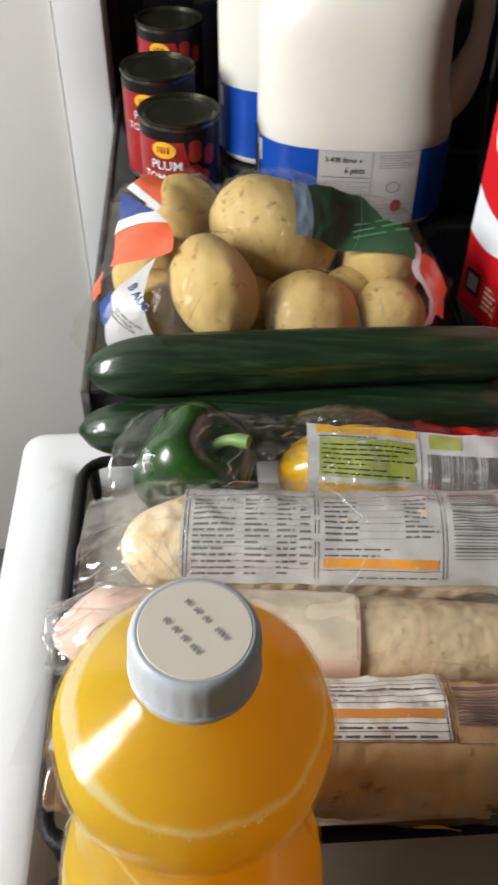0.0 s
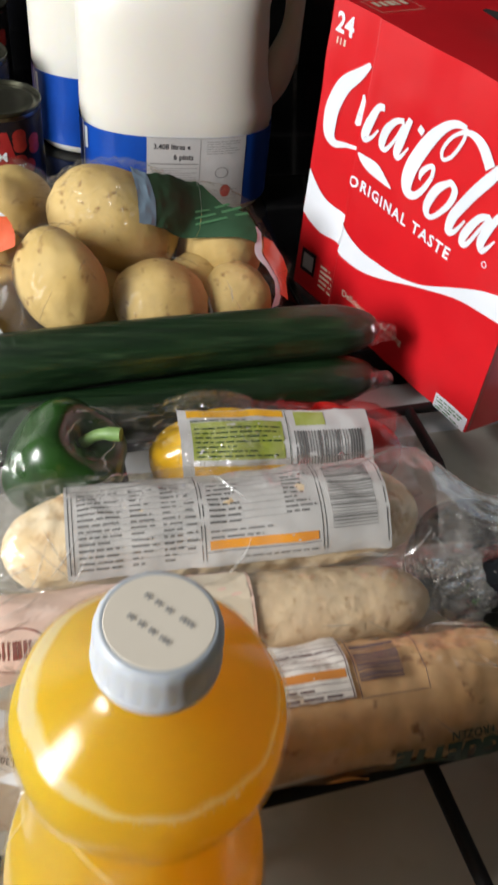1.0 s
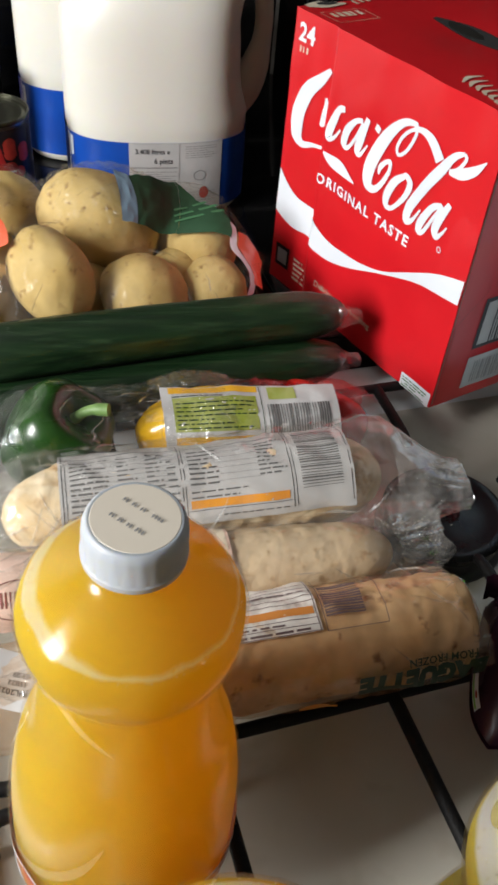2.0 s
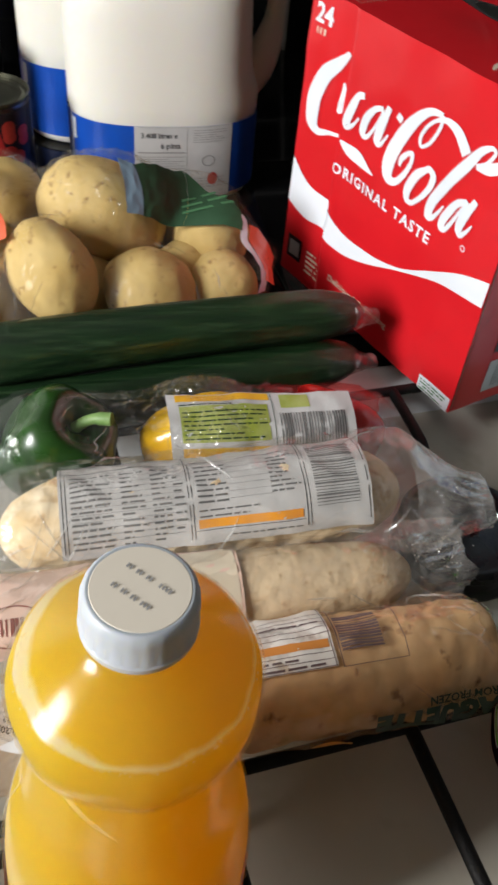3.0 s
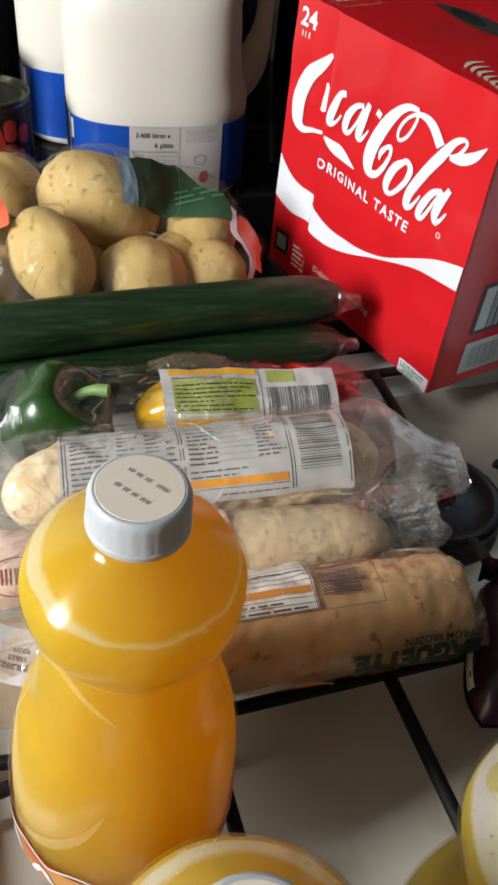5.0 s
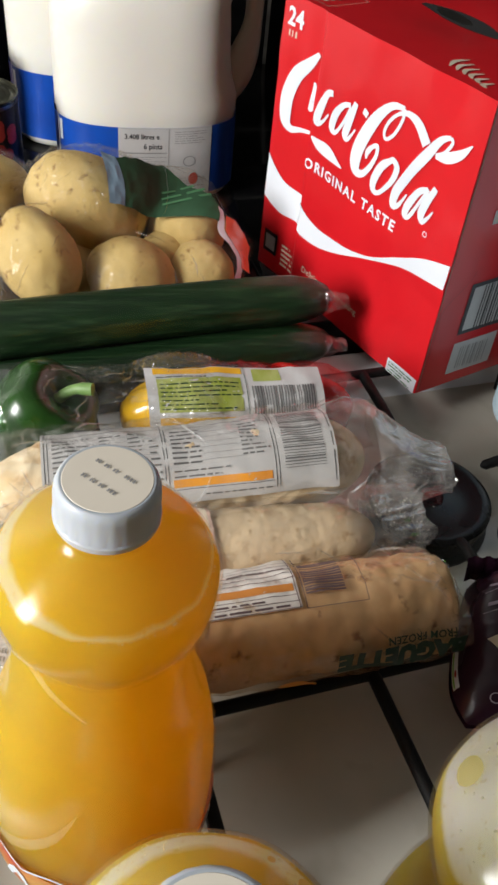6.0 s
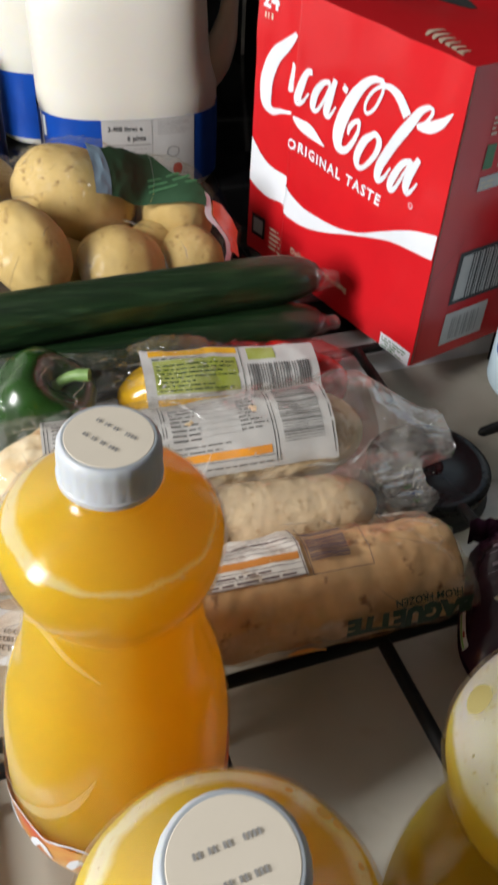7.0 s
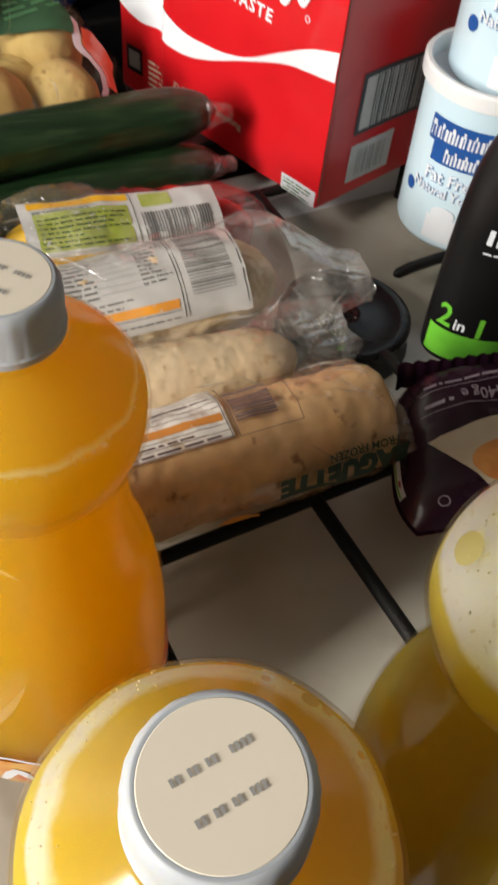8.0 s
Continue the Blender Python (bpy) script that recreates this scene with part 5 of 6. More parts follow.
def bag_point(a, b, r, seed, wide_a=1.0, wide_b=1.0, tail_a=0.03, tail_b=0.05, lump=0.06, fold=0.10, drop=0.6, flat=0.9, swell=0.0, bend=0.0, ruck=0.010):
    """A loose film sleeve round a roll, crimped flat at its two ends: place(s, th) with s along it and th round it."""
    a, b = Vector(a), Vector(b)
    d = (b - a).normalized()
    fr = Vector((d.y, -d.x, 0)).normalized()
    L = (b - a).length

    def place(s, th, lift=0.0):
        s = max(-tail_a, min(L + tail_b, s))
        e, wide = 0.0, 1.0
        if s < 0.02:
            e, wide = min(1, (0.02 - s) / (tail_a + 0.02)), wide_a
        if s > L - 0.02:
            e, wide = min(1, (s - L + 0.02) / (tail_b + 0.02)), wide_b
        puff = 1 + swell * math.exp(-((s - L - 0.012) / 0.028) ** 2)
        e = e * e * (3 - 2 * e)
        p = a + d * s - Vector((0, 0, (a.z - GRATE_Z - 0.004) * e * drop)) + fr * (bend * e if s > L / 2 else 0)
        c, q = math.cos(th), math.sin(th)
        f = 1 + lump * noise.noise(Vector((s * 28 + seed, c * 1.7, q * 1.7))) + fold * e * noise.noise(Vector((s * 60, c * 5 + seed, q * 5))) + 0.03 * noise.noise(Vector((s * 90, c * 4, q * 4 + seed)))
        f += 0.045 * (1 - abs(noise.noise(Vector((s * 30 + c * 1.5 + seed, c * 2.2, q * 2.2))))) ** 6 + 0.10 * e * (1 - abs(noise.noise(Vector((s * 9, c * 4.5 + seed, q * 4.5))))) ** 5
        f *= puff
        pt = p + fr * (c * (r * f + lift) * (1 + (wide - 1) * e)) + Vector((0, 0, 1)) * (q * (r * f * (1 - flat * e) + lift))
        pt += d * (1.2 * ruck * e * noise.noise(Vector((c * 3, q, seed + 4))))
        pt.z += ruck * e * noise.noise(Vector((c * 2.2, s * 30, seed)))
        pt.z = max(pt.z, GRATE_Z + 0.0006)
        return pt
    return place, -tail_a, L + tail_b, L


def sleeve(place, s0, s1, n, k=88, caps=(True, True)):
    return loft([[place(s0 + (s1 - s0) * i / n, 2 * math.pi * j / k) for j in range(k)] for i in range(n + 1)], caps)


def baguette(name_label, a, b, r, seed, filmkey, **kw):
    mid = (Vector(a) + Vector(b)) / 2
    ob = thing("bagged_baguette", name_label, "bread", (mid.x, mid.y, GRATE_Z), "bagged baguettes")
    inv = Matrix.Translation(-Vector(ob.location))
    part("loaf", moved(roll_geo(a, b, r, seed, lump=(0.13, 0.06, 0.10)[seed - 1], n=120, k=64, ends=0.10 if seed != 3 else 0.04, taper=0.35 if seed != 3 else 0.12), inv), M[("crumb", "bread", "darkcrust")[seed - 1]], ob, "pale floury part-baked crust", 180)
    place, s0, s1, L = bag_point(a, b, r * (1.05, 1.2, 1.125)[seed % 3], seed, **kw)
    end = L - 0.004
    film = part("bag_film", moved(sleeve(place, s0, end, 150, 88, (True, False)), inv), M[filmkey], ob, "clear crinkled film bag", 180)
    part("bag_end", moved(sleeve(place, end, s1, 50, 110, (False, True)), inv), M[filmkey if seed == 3 else "crinkle"], film, "crumpled end of the film", 180)
    rnd = random.Random(seed * 11)
    spots = []
    for k in range(30):
        s = rnd.choice((rnd.uniform(s0, 0.05), rnd.uniform(L - 0.05, s1), rnd.uniform(0.0, L)))
        steep = rnd.uniform(-0.4, 0.4)
        spots.append((s, rnd.uniform(0.15, 2.6), rnd.uniform(0.006, 0.018), steep))
    part("film_folds", moved(film_folds(place, spots, seed), inv), M["pleat"], film, "", 30)
    return ob, inv


# the back one, with a large white printed label
A0, A1, RA = (-0.050, 0.434, 0.0765), (0.222, 0.447, 0.0850), 0.0345
rollA, inv = baguette("part-baked baguette in a clear bag with a white nutrition label", A0, A1, RA, 1, "breadfilm", tail_a=0.024, tail_b=0.056, wide_a=0.9, wide_b=0.50, drop=0.0, flat=0.70, fold=0.02, swell=0.18, bend=0.020, ruck=0.002)
sa = roll_surf(A0, A1, RA * 1.050)
sa_full = sa
sa = lambda x, y, lift=0.0: sa_full(0.041 + (x - 0.034) * 0.92, y, lift)     # the label sits a little inside the roll's ends
lab = part("label", moved(laid(rect(0.034, -0.046, 0.252, 0.036, 60, 22), sa, 0.0006), inv), M["paper"], rollA, "white nutrition label with black print")
pr = [rect(0.036, -0.0415, 0.0366, 0.030, 1, 12), rect(0.0385, -0.0415, 0.0390, 0.012, 1, 8), rect(0.1215, -0.0415, 0.1220, 0.026, 1, 10), rect(0.1238, -0.0415, 0.1243, 0.012, 1, 8),
      rect(0.2035, -0.0415, 0.2041, 0.024, 1, 10), rect(0.2060, -0.0415, 0.2065, 0.024, 1, 10), rect(0.2495, -0.0415, 0.2502, 0.026, 1, 10), rect(0.036, 0.0130, 0.120, 0.0135, 12, 1), rect(0.125, 0.0130, 0.202, 0.0135, 12, 1),
      rect(0.125, -0.0370, 0.202, -0.0366, 12, 1)]
part("ruled_frame", moved(laid(join(*pr), sa, 0.0009), inv), M["ink"], lab, "black ruled lines")
tab = [rect(0.042, 0.010 - 0.0042 * k, 0.118, 0.0102 - 0.0042 * k, 10, 1) for k in range(12)] + [rect(0.150, 0.009 - 0.0046 * k, 0.182, 0.0092 - 0.0046 * k, 6, 1) for k in range(7)]
part("fine_print", moved(laid(join(*tab, print_lines(0.042, -0.040, 0.070, 0.011, 14, 21, 0.36), print_lines(0.076, -0.040, 0.092, 0.011, 14, 22, 0.36), print_lines(0.097, -0.040, 0.110, 0.011, 14, 23, 0.36), print_lines(0.112, -0.034, 0.119, 0.004, 8, 24, 0.28),
                                    print_lines(0.128, -0.020, 0.150, 0.010, 8, 25, 0.36), print_lines(0.180, -0.018, 0.201, 0.011, 9, 26, 0.40), print_lines(0.128, -0.029, 0.170, -0.0215, 2, 27, 0.28), print_lines(0.150, -0.0415, 0.200, -0.038, 1, 28, 0.28),
                                    print_lines(0.040, 0.024, 0.116, 0.029, 2, 29, 0.28)), sa, 0.0009), inv), M["dimink"], lab, "rows of small print")
part("orange_stripe", moved(laid(rect(0.127, -0.0355, 0.2005, -0.0302, 14, 2), sa, 0.0010), inv), M["orange"], lab, "orange stripe")
part("barcode", moved(laid(bars(0.211, -0.030, 0.2105 + 0.0325, 0.019, 26, False, 0.55, 31), sa, 0.0010), inv), M["dimink"], lab, "greyish barcode")

# the middle one, in a pinkish bag with a card tag
B0, B1, RB = (-0.066, 0.372, 0.0680), (0.218, 0.388, 0.0680), 0.0270
rollB, inv = baguette("part-baked baguette in a clear bag with a pinkish printed band", B0, B1, RB, 2, "breadfilm", tail_a=0.016, tail_b=0.036, wide_a=0.6, wide_b=0.75, fold=0.08, drop=0.05, flat=0.45, swell=0.14, bend=-0.010, ruck=0.005)
sb_round = roll_surf(B0, B1, RB * 1.055)
sb = lambda x, y, lift=0.0: sb_round(x, y, lift - 0.022 * max(0.0, (0.026 - x) / 0.038) ** 2)      # gathered in at its end
tag = part("label", moved(laid(rect(-0.012, -0.040, 0.166, 0.022, 50, 18), sb, 0.0006), inv), M["pinktag"], rollB, "pinkish printed band")
part("panel", moved(laid(rect(0.100, -0.026, 0.164, 0.018, 16, 12), sb, 0.0009), inv), M["creamprint"], tag)
part("brand_oval", moved(laid(ribbon([(0.030 + 0.018 * math.cos(k), -0.020 + 0.0115 * math.sin(k)) for k in np.linspace(0, 6.283, 24)], [0.0008] * 24, 2), sb, 0.0009), inv), M["browntext"], tag, "brown oval line")
part("brand_print", moved(laid(bars(0.020, -0.024, 0.040, -0.015, 7, True, 0.6, 41), sb, 0.0009), inv), M["browntext"], tag)

rnd = random.Random(77)
flakes = []
for k in range(240):
    x, a = (rnd.gauss(0.268, 0.010), rnd.gauss(0.25, 0.35)) if k % 2 else (rnd.gauss(0.297, 0.010), rnd.gauss(0.0, 0.45))
    p = sb_round(x, a * RB, rnd.uniform(-0.006, -0.001) - 0.10 * max(0.0, x - 0.285))
    z = rnd.uniform(0.0002, 0.0006)
    flakes.append(ball(p, (z, z * rnd.uniform(0.5, 1), z * 0.7), (rnd.uniform(0, 180), rnd.uniform(0, 180), 0), seed=k, rough=0.4, sub=1))
part("crumbs", moved(join(*flakes), inv), M["flour"], rollB, "pale loose crumbs in the end of the bag", 30)

# the front one, with lettering along its foot
C0, C1, RC = (-0.052, 0.298, 0.0755), (0.249, 0.3225, 0.0755), 0.0340
rollC, inv = baguette("part-baked baguette in a clear printed bag on the pan support", tuple(Vector(C0).lerp(Vector(C1), 0.19)), C1, RC, 3, "kraftfilm", tail_a=0.066, tail_b=0.003, wide_a=0.85, wide_b=0.9, drop=0.03, flat=0.62, fold=0.05, ruck=0.003)
sc = roll_surf(C0, C1, RC * 1.095)
lab = part("label", moved(laid(rect(0.060, -0.0135, 0.1945, 0.030, 40, 14), sc, 0.0005), inv), M["labelhaze"], rollC, "whitish see-through label with black rules")
pr = [rect(0.060, -0.0133 + 0.0042 * k, 0.1940, -0.0129 + 0.0042 * k, 24, 1) for k in (0, 1, 2)] + [rect(0.060, 0.0060 + 0.0040 * k, 0.1940, 0.0064 + 0.0040 * k, 24, 1) for k in range(5)]
part("ruled_frame", moved(laid(join(*pr, rect(0.1930, -0.0133, 0.1935, 0.030, 1, 10), rect(0.1970, -0.0145, 0.1975, 0.026, 1, 10), rect(0.2355, -0.0145, 0.2360, 0.022, 1, 10), rect(0.1970, -0.0147, 0.2360, -0.0143, 10, 1),
                                    print_lines(0.080, -0.0120, 0.190, -0.0035, 2, 51, 0.3), print_lines(0.10, 0.0070, 0.190, 0.022, 4, 52, 0.25)), sc, 0.0009), inv), M["softink"], lab)
part("orange_stripe", moved(laid(rect(0.085, -0.0022, 0.1920, 0.0026, 20, 2), sc, 0.0010), inv), M["dullorange"], lab, "dull orange stripe")
part("barcode", moved(laid(bars(0.1985, -0.006, 0.2235, 0.017, 13, False, 0.6, 53), sc, 0.0010), inv), M["softink"], lab, "faded dark barcode")
part("lettering", moved(laid(words("BAGUETTE", 0.0168, 0.2545, -0.0500, 180, 0.075), sc, 0.0026), inv), M["greentext"], rollC, "dark green lettering")
part("lettering", moved(laid(words("FROM FROZEN", 0.0066, 0.266, -0.0402, 180, 0.02), sc, 0.0026), inv), M["greentext"], rollC, "dark green lettering")
part("orange_mark", moved(laid(oval(0.190, -0.068, 0.012, 0.004), sc, 0.0009), inv), M["orange"], rollC)
def sticker_place(u, v, lift=0.0):
    """On the tilted sticker: u to its side, v up it, in metres."""
    p = Vector((-0.0585, 0.289, 0.0915)) + Vector((0.939, -0.344, 0.0)) * u + Vector((0.120, 0.992, 0.04)) * v
    p.z += lift + 0.0012 * math.sin(u * 160 + 1) + 0.0008 * math.sin(v * 210)
    return p


sticker = part("date_sticker", moved(laid(rect(0.0, 0.0, 0.041, 0.035, 14, 12), sticker_place, 0.0), inv), M["paper"], rollC, "pale date sticker")
part("lettering", moved(laid(words("JUL2023", 0.0052, 0.0235, 0.0105, 180, 0.02), sticker_place, 0.0005), inv), M["ink"], sticker, "black lettering")
part("lettering", moved(laid(words("1SB22", 0.0046, 0.0255, 0.0165, 180, 0.02), sticker_place, 0.0005), inv), M["ink"], sticker, "black lettering")
part("lettering", moved(laid(words("03:09", 0.0046, 0.0270, 0.0220, 180, 0.02), sticker_place, 0.0005), inv), M["ink"], sticker, "black lettering")
# the crimped end of the bag, in fine pleats
seal = laid(rect(-0.082, 0.288, -0.056, 0.350, 60, 8), lambda x, y, l: Vector((x + 0.10 * (y - 0.31), y, 0.076 + 0.0016 * math.sin(x * 2100) + 0.5 * (x + 0.07) + 0.004 * noise.noise(Vector((x * 30, y * 40, 3))))), 0)
part("end_seal", moved(seal, inv), M["clear"], rollC, "crimped pleated end seal", 180)


# ---------- squash bottles ----------
BPROF = [(0.0430, 0.0), (0.0495, 0.004), (0.0531, 0.010), (0.0570, 0.0310), (0.0561, 0.0756), (0.0535, 0.1031), (0.0490, 0.1264), (0.0430, 0.1440), (0.0375, 0.1760), (0.0356, 0.1840), (0.0347, 0.1875), (0.0385, 0.1930), (0.0432, 0.2048), (0.0446, 0.2102),
         (0.0449, 0.2150), (0.0445, 0.2205), (0.0428, 0.2258), (0.0390, 0.2308), (0.0300, 0.2376), (0.0203, 0.2440), (0.0178, 0.2470)]
UP = 0.0080          # the cap stands this much higher than its own drawing


def squash(x, y, key, turn, label, lean=0.0, size=1.0, band=(0.2242, 0.2278), froth=False, around=0.0, blisters=(), back=0.0):
    ob = thing("squash_bottle", label, "bottle", (x, y, GRATE_Z), "bottles of squash")
    ob.matrix_world = Matrix.Translation((x, y, GRATE_Z + 0.043 * math.sin(radians(abs(lean) + back)))) @ Matrix.Rotation(radians(lean), 4, "Y") @ Matrix.Rotation(radians(-back), 4, "X") @ Matrix.Rotation(radians(turn), 4, "Z") @ Matrix.Scale(size, 4)
    prof = smooth_profile(BPROF, 7)
    liquid = [(r - 0.0014, z) for r, z in prof if z < 0.2455]

    def facets(a, z):
        """Soft flats on the shoulder."""
        k = max(0.0, min(1.0, (z - 0.150) / 0.01)) * max(0.0, min(1.0, (0.243 - z) / 0.02))
        return 1 + 0.006 * k * math.cos(8 * a)
    part("liquid", revolve(liquid, 120, wob=facets), M[key], ob, "cloudy squash filling the bottle", 180)
    part("bottle_wall", revolve(prof, 120, (True, True), wob=facets), M["bottle"], ob, "clear plastic bottle", 180)
    # loose bubbles in the froth round the shoulder
    rng = random.Random(int(x * 1000))
    top = [p for p in prof if p[1] > 0.2180]
    zs, rs = [p[1] for p in top], [p[0] for p in top]
    lo, hi = band

    def breadth(a):
        w = a + radians(turn)
        return (hi - lo) * (0.25 + around + (1 - around) * (1.35 * max(0.0, math.cos(w - radians(165))) ** 1.4 + 0.75 * max(0.0, math.cos(w - radians(20))) ** 3))

    vs = []
    for k in range(90 if froth else 170):
        a = rng.uniform(0, 6.283)
        zz = rng.uniform(0.230, 0.239) if froth else lo + breadth(a) * rng.random() ** 1.5 - 0.0004
        r = np.interp(zz, zs, rs) - 0.0007
        b = rng.uniform(0.0002, 0.0006) if froth else rng.uniform(0.00012, 0.00032)
        vs.append(ball((r * math.cos(a), r * math.sin(a), zz), (b, b, b), sub=1, rough=0.0))
    tagged(part("bubble", join(*vs), M["bubbles" if not froth else "olive"], ob, "loose tiny bubbles", 180), kind="stuff")
    rp = lambda a, z, lift: Vector(((np.interp(z, zs, rs) + lift) * math.cos(a / 0.04), (np.interp(z, zs, rs) + lift) * math.sin(a / 0.04), z))
    for a, z, b in blisters:
        part("large_bubble", laid(oval(0.04 * radians(a - turn), z, b, b * 0.62, 20, 3), rp, 0.0), M["caramel"], ob, "large round bubble in the froth", 180)
    # the shrink-wrapped label round the waist
    def wrap(a, z, lift):
        r = np.interp(z, [p[1] for p in prof], [p[0] for p in prof]) + 0.0004 + lift
        return Vector((r * math.sin(a / 0.05), -r * math.cos(a / 0.05), z))
    if froth:
        part("clear_spot", laid(oval(0.04 * radians(136), 0.2325, 0.0062, 0.0028), rp, -0.0004), M["spot"], ob, "round clear patch in the froth", 180)
    else:
        lb = part("label", laid(rect(-0.157, 0.004, 0.157, 0.048, 72, 10), wrap, 0.0), M["labelart"], ob, "printed wrap label with red and white art", 180)
        part("scallop_edge", laid(join(*[ribbon([(-0.14 + 0.028 * k, 0.046), (-0.126 + 0.028 * k, 0.053), (-0.112 + 0.028 * k, 0.046)], [0.0018] * 3, 4) for k in range(10)]), wrap, 0.0004), M["white"], lb)
        part("brand_print", laid(join(*[ribbon([(-0.13 + 0.02 * k, 0.024), (-0.124 + 0.02 * k, 0.039), (-0.118 + 0.02 * k, 0.028)], [0.003, 0.005, 0.002], 3) for k in range(13)]), wrap, 0.0004), M["white"], lb, "white strokes")
    # flat pale bands painted as highlights on the grip panel's moulded edges: one slanting down from the waist, one
    # sweeping up over the body
    deg = 0.05 * math.pi / 180
    part("moulded_edge", laid(join(ribbon([(deg * a, z) for a, z in ((-34, 0.1790), (-20, 0.1855), (-6, 0.1850), (6, 0.1812), (18, 0.1765), (30, 0.1705))], [0.0012, 0.0022, 0.0030, 0.0032, 0.0026, 0.0006], 3),
                                   ribbon([(deg * a, z) for a, z in ((-44, 0.1500), (-46, 0.1100), (-36, 0.0700), (-16, 0.0665), (0, 0.0745), (17, 0.0940), (28, 0.1160))], [0.0010, 0.0024, 0.0034, 0.0060, 0.0070, 0.0045, 0.0006], 3)), wrap, 0.0002), M["ridge"], ob, "pale highlight painted along the moulded edge of the grip", 180)

    def raised(pts, n=48, caps=(True, True), wob=None):
        return moved(revolve(pts, n, caps, wob), Matrix.Translation((0, 0, UP + 0.2405 * 0.15)) @ Matrix.Diagonal((0.955, 0.955, 0.85, 1)))

    cap = part("cap", raised([(0.0192, 0.2405), (0.0200, 0.2412), (0.0202, 0.2440), (0.0196, 0.2448), (0.0196, 0.2562), (0.0194, 0.2582), (0.0190, 0.2598), (0.0184, 0.2611), (0.0178, 0.2618), (0.0174, 0.2620)], 96, wob=lambda a, z: 1 + (0.0045 * math.cos(72 * a) if 0.2445 < z < 0.260 else 0)), M["cap"], ob, "ribbed white screw cap")
    part("groove", raised([(0.0174, 0.2621), (0.0170, 0.2622), (0.0165, 0.2621)], 48, (False, False)), M["capring"], cap)
    part("disc", raised([(0.0165, 0.2621), (0.0163, 0.2623), (0.005, 0.2623)], 48, (False, True)), M["capdisc"], cap, "cream cap centre")
    flat = lambda px, py, lift: Vector((px, py, 0.2405 + 0.0220 * 0.85 + UP + lift))
    part("date_print", laid(join(*[rect(x0 + 0.00125 * k, y0, x0 + 0.00125 * k + 0.00075, y0 + 0.0017) for x0, y0, n, gaps in ((-0.0085, 0.0032, 14, (2, 5, 8, 9)), (-0.0078, -0.0052, 12, (2, 5, 8))) for k in range(n) if k not in gaps]), flat, 0.0002), M["greyink"], cap, "printed date bars")
    return ob


squash(0.0218, 0.224, "squash", -42, "bottle of orange squash leaning slightly on the pan support", lean=2.4, band=(0.2280, 0.2318))
squash(0.0505, 0.0776, "squash_dimmed", 12, "bottle of orange squash with a white screw cap", size=1.005, band=(0.2292, 0.2345), around=0.75,
       blisters=((34, 0.2325, 0.0026), (27, 0.2318, 0.0017), (52, 0.2330, 0.0014), (8, 0.2322, 0.0012)))
squash(0.1849, 0.0948, "olive", 10, "bottle of lemon squash with froth at its shoulder, leaning a little", lean=-4.0, back=2.4, froth=True, band=(0.2232, 0.2265), around=1.0)


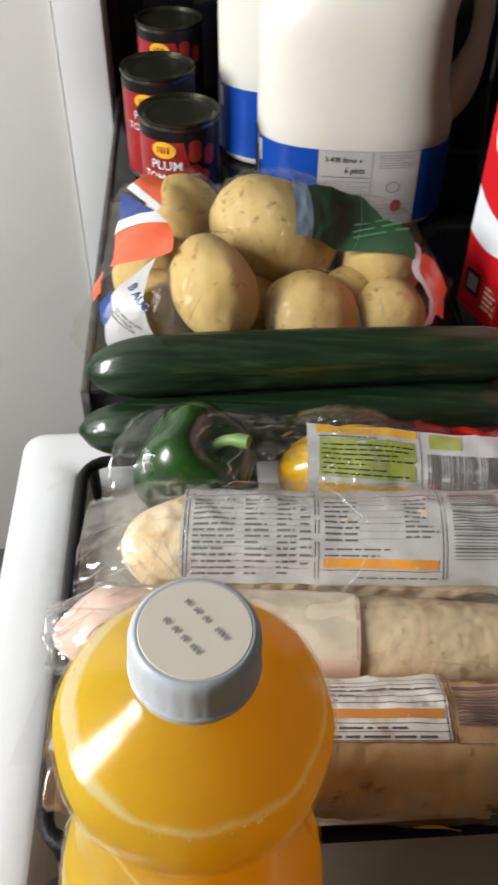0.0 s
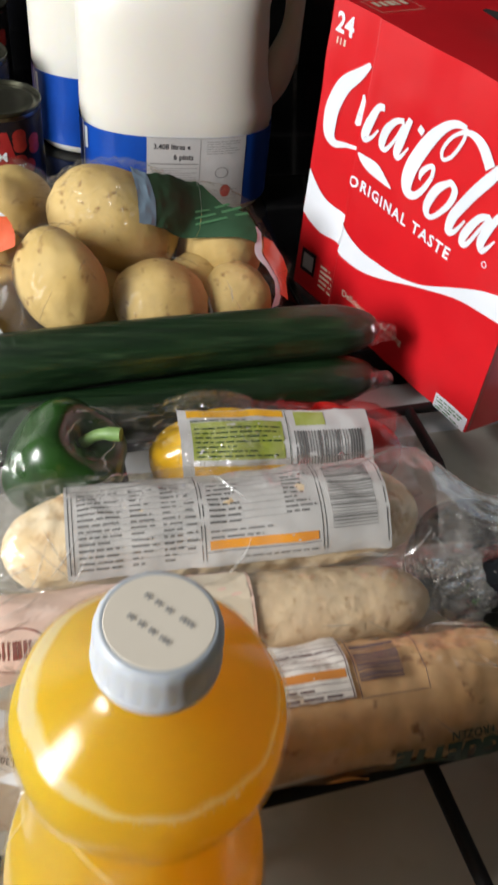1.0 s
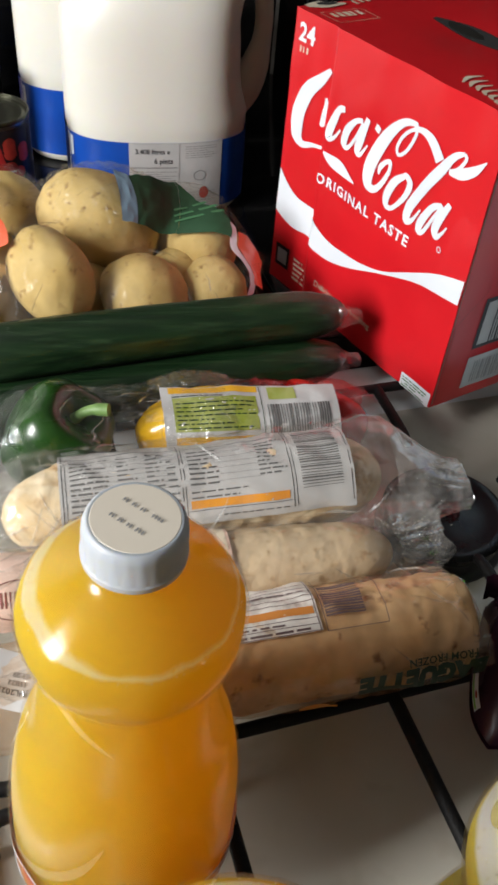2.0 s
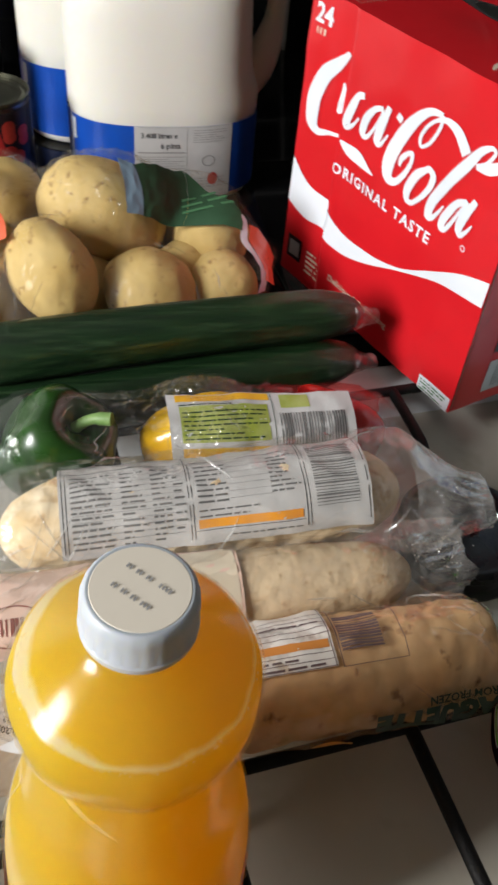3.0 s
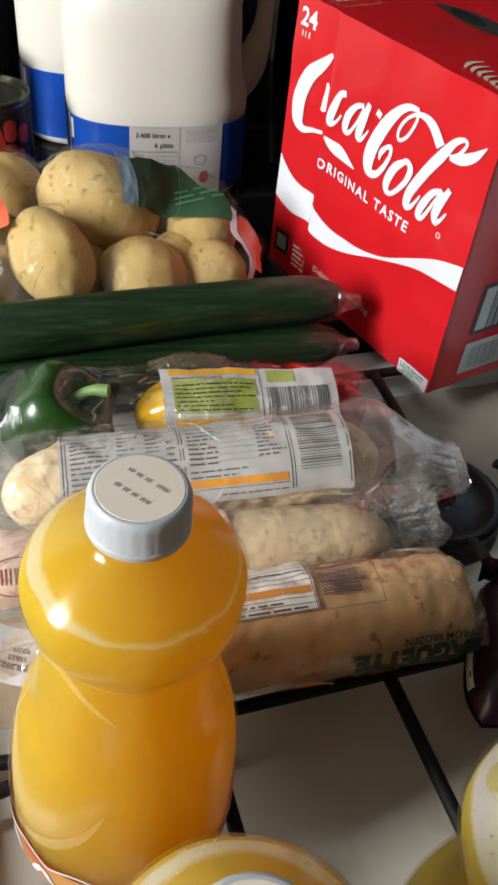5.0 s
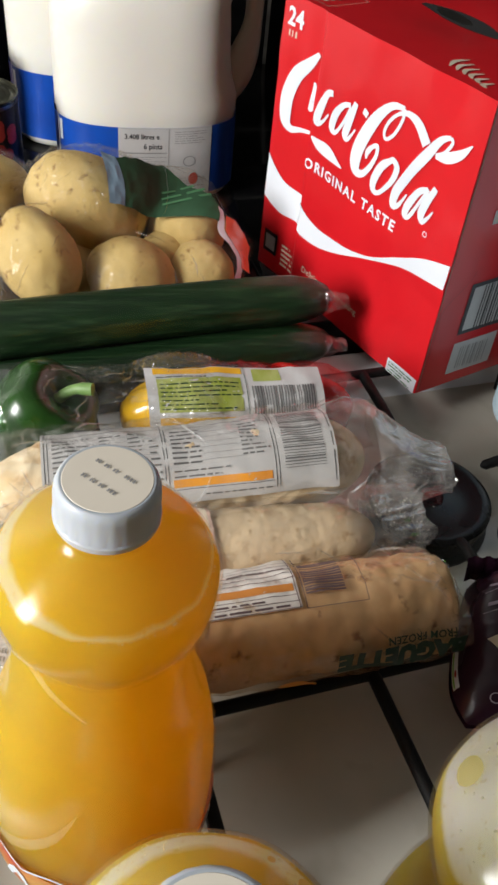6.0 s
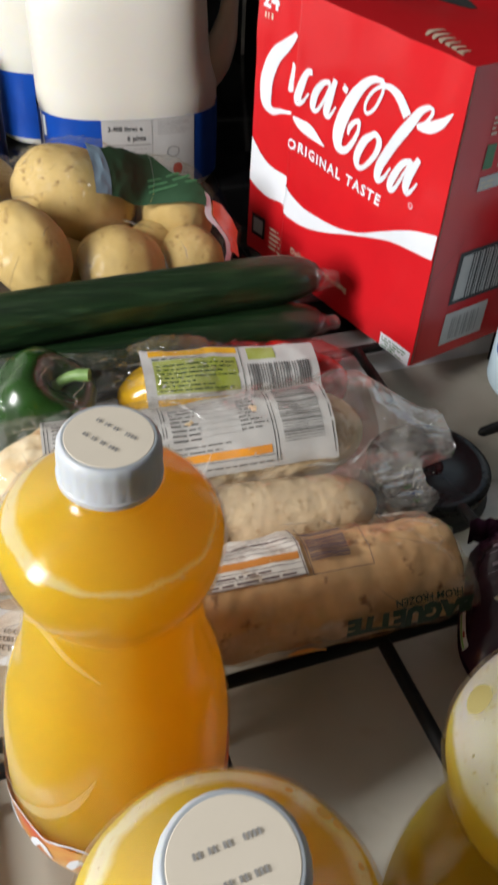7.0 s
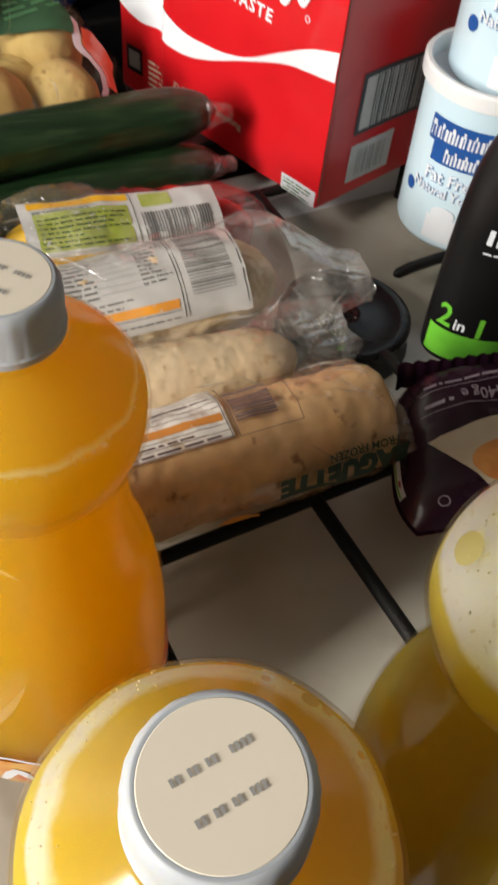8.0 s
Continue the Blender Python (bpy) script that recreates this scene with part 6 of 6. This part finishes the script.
# ---------- pastry packet ----------
def packet():
    ob = thing("pastry_packet", "dark purple plastic packet of pastries on the pan support", "packet", (0.341, 0.290, GRATE_Z))
    ob.rotation_euler = (0, 0, radians(-7))
    W, D = 0.156, 0.104

    def surf(x, y, lift=0.0):
        s, t = 2 * x / W, 2 * y / D
        k = max(0.0, (1 - abs(s) ** 5.0)) ** 0.5 * max(0.0, (1 - abs(t) ** 5.0)) ** 0.5
        w = 0.0032 * noise.noise(Vector((x * 45, y * 45, 2))) + 0.0018 * abs(noise.noise(Vector((x * 100, y * 100, 8))))
        side = (0.010 - 0.030 * math.sin(math.pi / 4 * (1 - t))) * max(0.0, -s) ** 3 + 0.022 * max(0.0, -t - 0.4) ** 2 * max(0.0, -s)          # the slack side bulges out
        return Vector((x + side, y, 0.006 + (0.033 + 0.014 * t) * k + w * (0.3 + k) + lift))

    n = 44
    up = laid(rect(-W / 2, -D / 2, W / 2, D / 2, n, n), surf, 0)
    dn = laid(rect(-W / 2, -D / 2, W / 2, D / 2, n, n), lambda x, y, l: Vector((surf(x, y).x, y, min(surf(x, y).z - 0.0006, 0.0015))), 0)
    dn = (dn[0], [tuple(reversed(f)) for f in dn[1]])
    part("film", join(up, dn), M["purple"], ob, "glossy crinkled purple film", 180)
    # crimped seal standing up along the back edge
    def seal(x, y, lift=0.0):
        return Vector((x, D / 2 - 0.004 + 0.0012 * math.sin(x * 700) + 0.35 * y, 0.020 + y + 0.003 * noise.noise(Vector((x * 40, y * 60, 1)))))
    part("end_seal", laid(rect(-W / 2 + 0.003, 0.0, W / 2 - 0.003, 0.018, 60, 4), seal, 0), M["purple"], ob, "crimped end seal", 180)
    part("picture", laid(laid(rect(0, 0, 1, 1, 24, 12), lambda p, q, l: (-0.040 + 0.108 * p - 0.026 * q * (1 - p), -0.046 + (0.040 + 0.010 * math.sin(3.1 * p)) * q)), surf, 0.0010), M["creamprint"], ob, "cream pastry picture")
    for k in range(3):
        part("pastry", laid(oval(-0.034 + 0.034 * k, -0.027 + 0.004 * (k % 2), 0.0155, 0.0125, 28, 4), surf, 0.0028 + 0.0003 * k), M["pastry"], ob, "orange-brown printed pastry")
    part("badge", laid(rect(-0.0779, -0.031, -0.0764, -0.004, 6, 8), surf, 0.0009), M["white"], ob, "white badge")
    part("badge_edge", laid(rect(-0.0778, -0.0300, -0.0775, -0.005, 2, 8), surf, 0.0012), M["neon"], ob)
    part("badge_dot", laid(oval(-0.0771, -0.021, 0.0003, 0.0028), surf, 0.0013), M["tomato"], ob)
    part("ring_mark", laid(ribbon([(-0.0655 + 0.0022 * math.cos(k), -0.042 + 0.0026 * math.sin(k)) for k in np.linspace(0, 6.283, 14)], [0.0005] * 14, 2), surf, 0.0010), M["lilac"], ob)
    part("lettering", laid(words("440g e", 0.0105, -0.032, 0.0180, 180, 0.01), surf, 0.0010), M["lilac"], ob, "pale lettering")
    part("small_print", laid(join(print_lines(-0.066, 0.029, 0.06, 0.0325, 1, 71), print_lines(-0.066, 0.016, -0.050, 0.021, 1, 72), rect(-0.068, 0.0120, 0.005, 0.0124, 12, 1), rect(-0.068, 0.0255, 0.005, 0.0259, 12, 1)), surf, 0.0010), M["lilac"], ob)
    return ob


packet()


# ---------- shampoo bottle ----------
def shampoo():
    ob = thing("shampoo_bottle", "tall black plastic shampoo bottle with a green label", "bottle", (0.361, 0.390, GRATE_Z))
    ob.rotation_euler = (0, 0, radians(-13))
    prof = smooth_profile([(0.036, 0.0), (0.0395, 0.004), (0.0405, 0.05), (0.040, 0.11), (0.037, 0.145), (0.030, 0.168), (0.020, 0.182), (0.0175, 0.188)], 5)
    rings = [[(1.0 * r * math.cos(a), 0.66 * r * math.sin(a), z) for a in (2 * math.pi * j / 56 for j in range(56))] for r, z in prof]
    part("body", loft(rings), M["blackplastic"], ob, "glossy black body", 180)
    part("cap", moved(revolve([(0.0172, 0.1885), (0.0178, 0.190), (0.0178, 0.212), (0.016, 0.215)], 40), Matrix.Identity(4)), M["blackplastic"], ob, "black cap")

    def wrap(x, z, lift):
        r = np.interp(z, [p[1] for p in prof], [p[0] for p in prof]) + 0.0003 + lift
        a = -math.pi / 2 + x / 0.038
        return Vector((r * math.cos(a), 0.66 * r * math.sin(a), z))
    vs, n = [], 30
    for i in range(n + 1):
        x = -0.052 + 0.096 * i / n
        vs += [(x, 0.004), (x, 0.024 + 0.010 * (0.5 - i / n) + 0.003 * math.sin(3 * i / n))]
    lb = part("label", laid((vs, [(2 * i, 2 * i + 2, 2 * i + 3, 2 * i + 1) for i in range(n)]), wrap, 0.0003), M["neon"], ob, "bright green band", 180)
    part("lettering", laid(join(words("2", 0.026, -0.039, 0.040, 0, 0.02), words("1", 0.024, -0.012, 0.036, 0, 0.02)), wrap, 0.0004), M["neon"], ob, "green lettering")
    part("lettering", laid(words("in", 0.013, -0.0260, 0.036, 0, 0.02), wrap, 0.0004), M["white"], ob, "white lettering")
    part("brand_print", laid(join(bars(-0.028, 0.104, 0.016, 0.115, 7, True, 0.6, 81), print_lines(-0.028, 0.097, 0.012, 0.100, 1, 82)), wrap, 0.0004), M["white"], ob, "white bars")
    return ob


shampoo()


# ---------- yoghurt tubs ----------
def tub(x, y, z, turn, label):
    ob = thing("yoghurt_tub", label, "tub", (x, y, z), "yoghurt tubs")
    ob.rotation_euler = (0, 0, radians(turn))
    T, R0, R1 = 0.135, 0.0485, 0.0515
    rr = lambda h: R0 + (R1 - R0) * h / T
    part("wall", revolve([(R0 - 0.006, 0.0), (R0 - 0.001, 0.001), (R0, 0.004), (rr(0.06), 0.06), (R1, T - 0.012)], 56, (True, False)), M["tub"], ob, "pale blue printed wall", 180)
    part("lid", revolve([(R1 + 0.0006, T - 0.013), (R1 + 0.0042, T - 0.012), (R1 + 0.0046, T - 0.002), (R1 + 0.0030, T), (R1, T), (R1 - 0.002, T - 0.013), (R1 - 0.004, T - 0.0135), (0.01, T - 0.0135)], 56), M["tubwhite"], ob, "white plastic lid")

    def wrap(a, h, lift):
        r = rr(h) + 0.0002 + lift
        return Vector((r * math.sin(a / 0.052), -r * math.cos(a / 0.052), h))
    lb = part("name_panel", laid(rect(-0.032, 0.088, 0.034, 0.107, 24, 4), wrap, 0.0012), M["navy"], ob, "navy name panel")
    part("name_panel", laid(rect(-0.026, 0.073, 0.020, 0.0882, 20, 3), wrap, 0.0012), M["navy"], ob, "navy name panel")
    part("brand_print", laid(join(bars(-0.030, 0.0915, 0.032, 0.1005, 20, True, 0.5, 91), bars(-0.030, 0.0995, 0.032, 0.1035, 7, True, 0.25, 93), bars(-0.014, 0.0755, 0.018, 0.0835, 11, True, 0.5, 92), bars(-0.014, 0.083, 0.018, 0.0865, 4, True, 0.3, 94)), wrap, 0.0017), M["white"], lb, "white bars")
    for text, size, ty in (("Fat Free", 0.0140, 0.062), ("Natural Yogurt", 0.0104, 0.050)):
        part("lettering_edge", laid(words(text, size, -0.0036, ty - 0.0006, 0, 0.045), wrap, 0.0008), M["tubblue"], ob, "blue edge round the lettering")
        part("lettering", laid(words(text, size, -0.0040, ty, 0, 0.02), wrap, 0.0014), M["white"], ob, "white lettering")
    part("jar_picture", laid(join(rect(-0.016, 0.008, 0.010, 0.030, 8, 4), oval(-0.003, 0.033, 0.010, 0.006)), wrap, 0.0010), M["white"], ob, "white jar picture")
    part("badge", laid(oval(-0.042, 0.042, 0.0055, 0.0055), wrap, 0.0005), M["navy"], ob)
    return ob


tub(0.418, 0.526, GRATE_Z, -46, "pale blue tub of fat free yoghurt on the hob")
tub(0.434, 0.533, GRATE_Z + 0.1220, -38, "pale blue tub of yoghurt stacked on another tub")
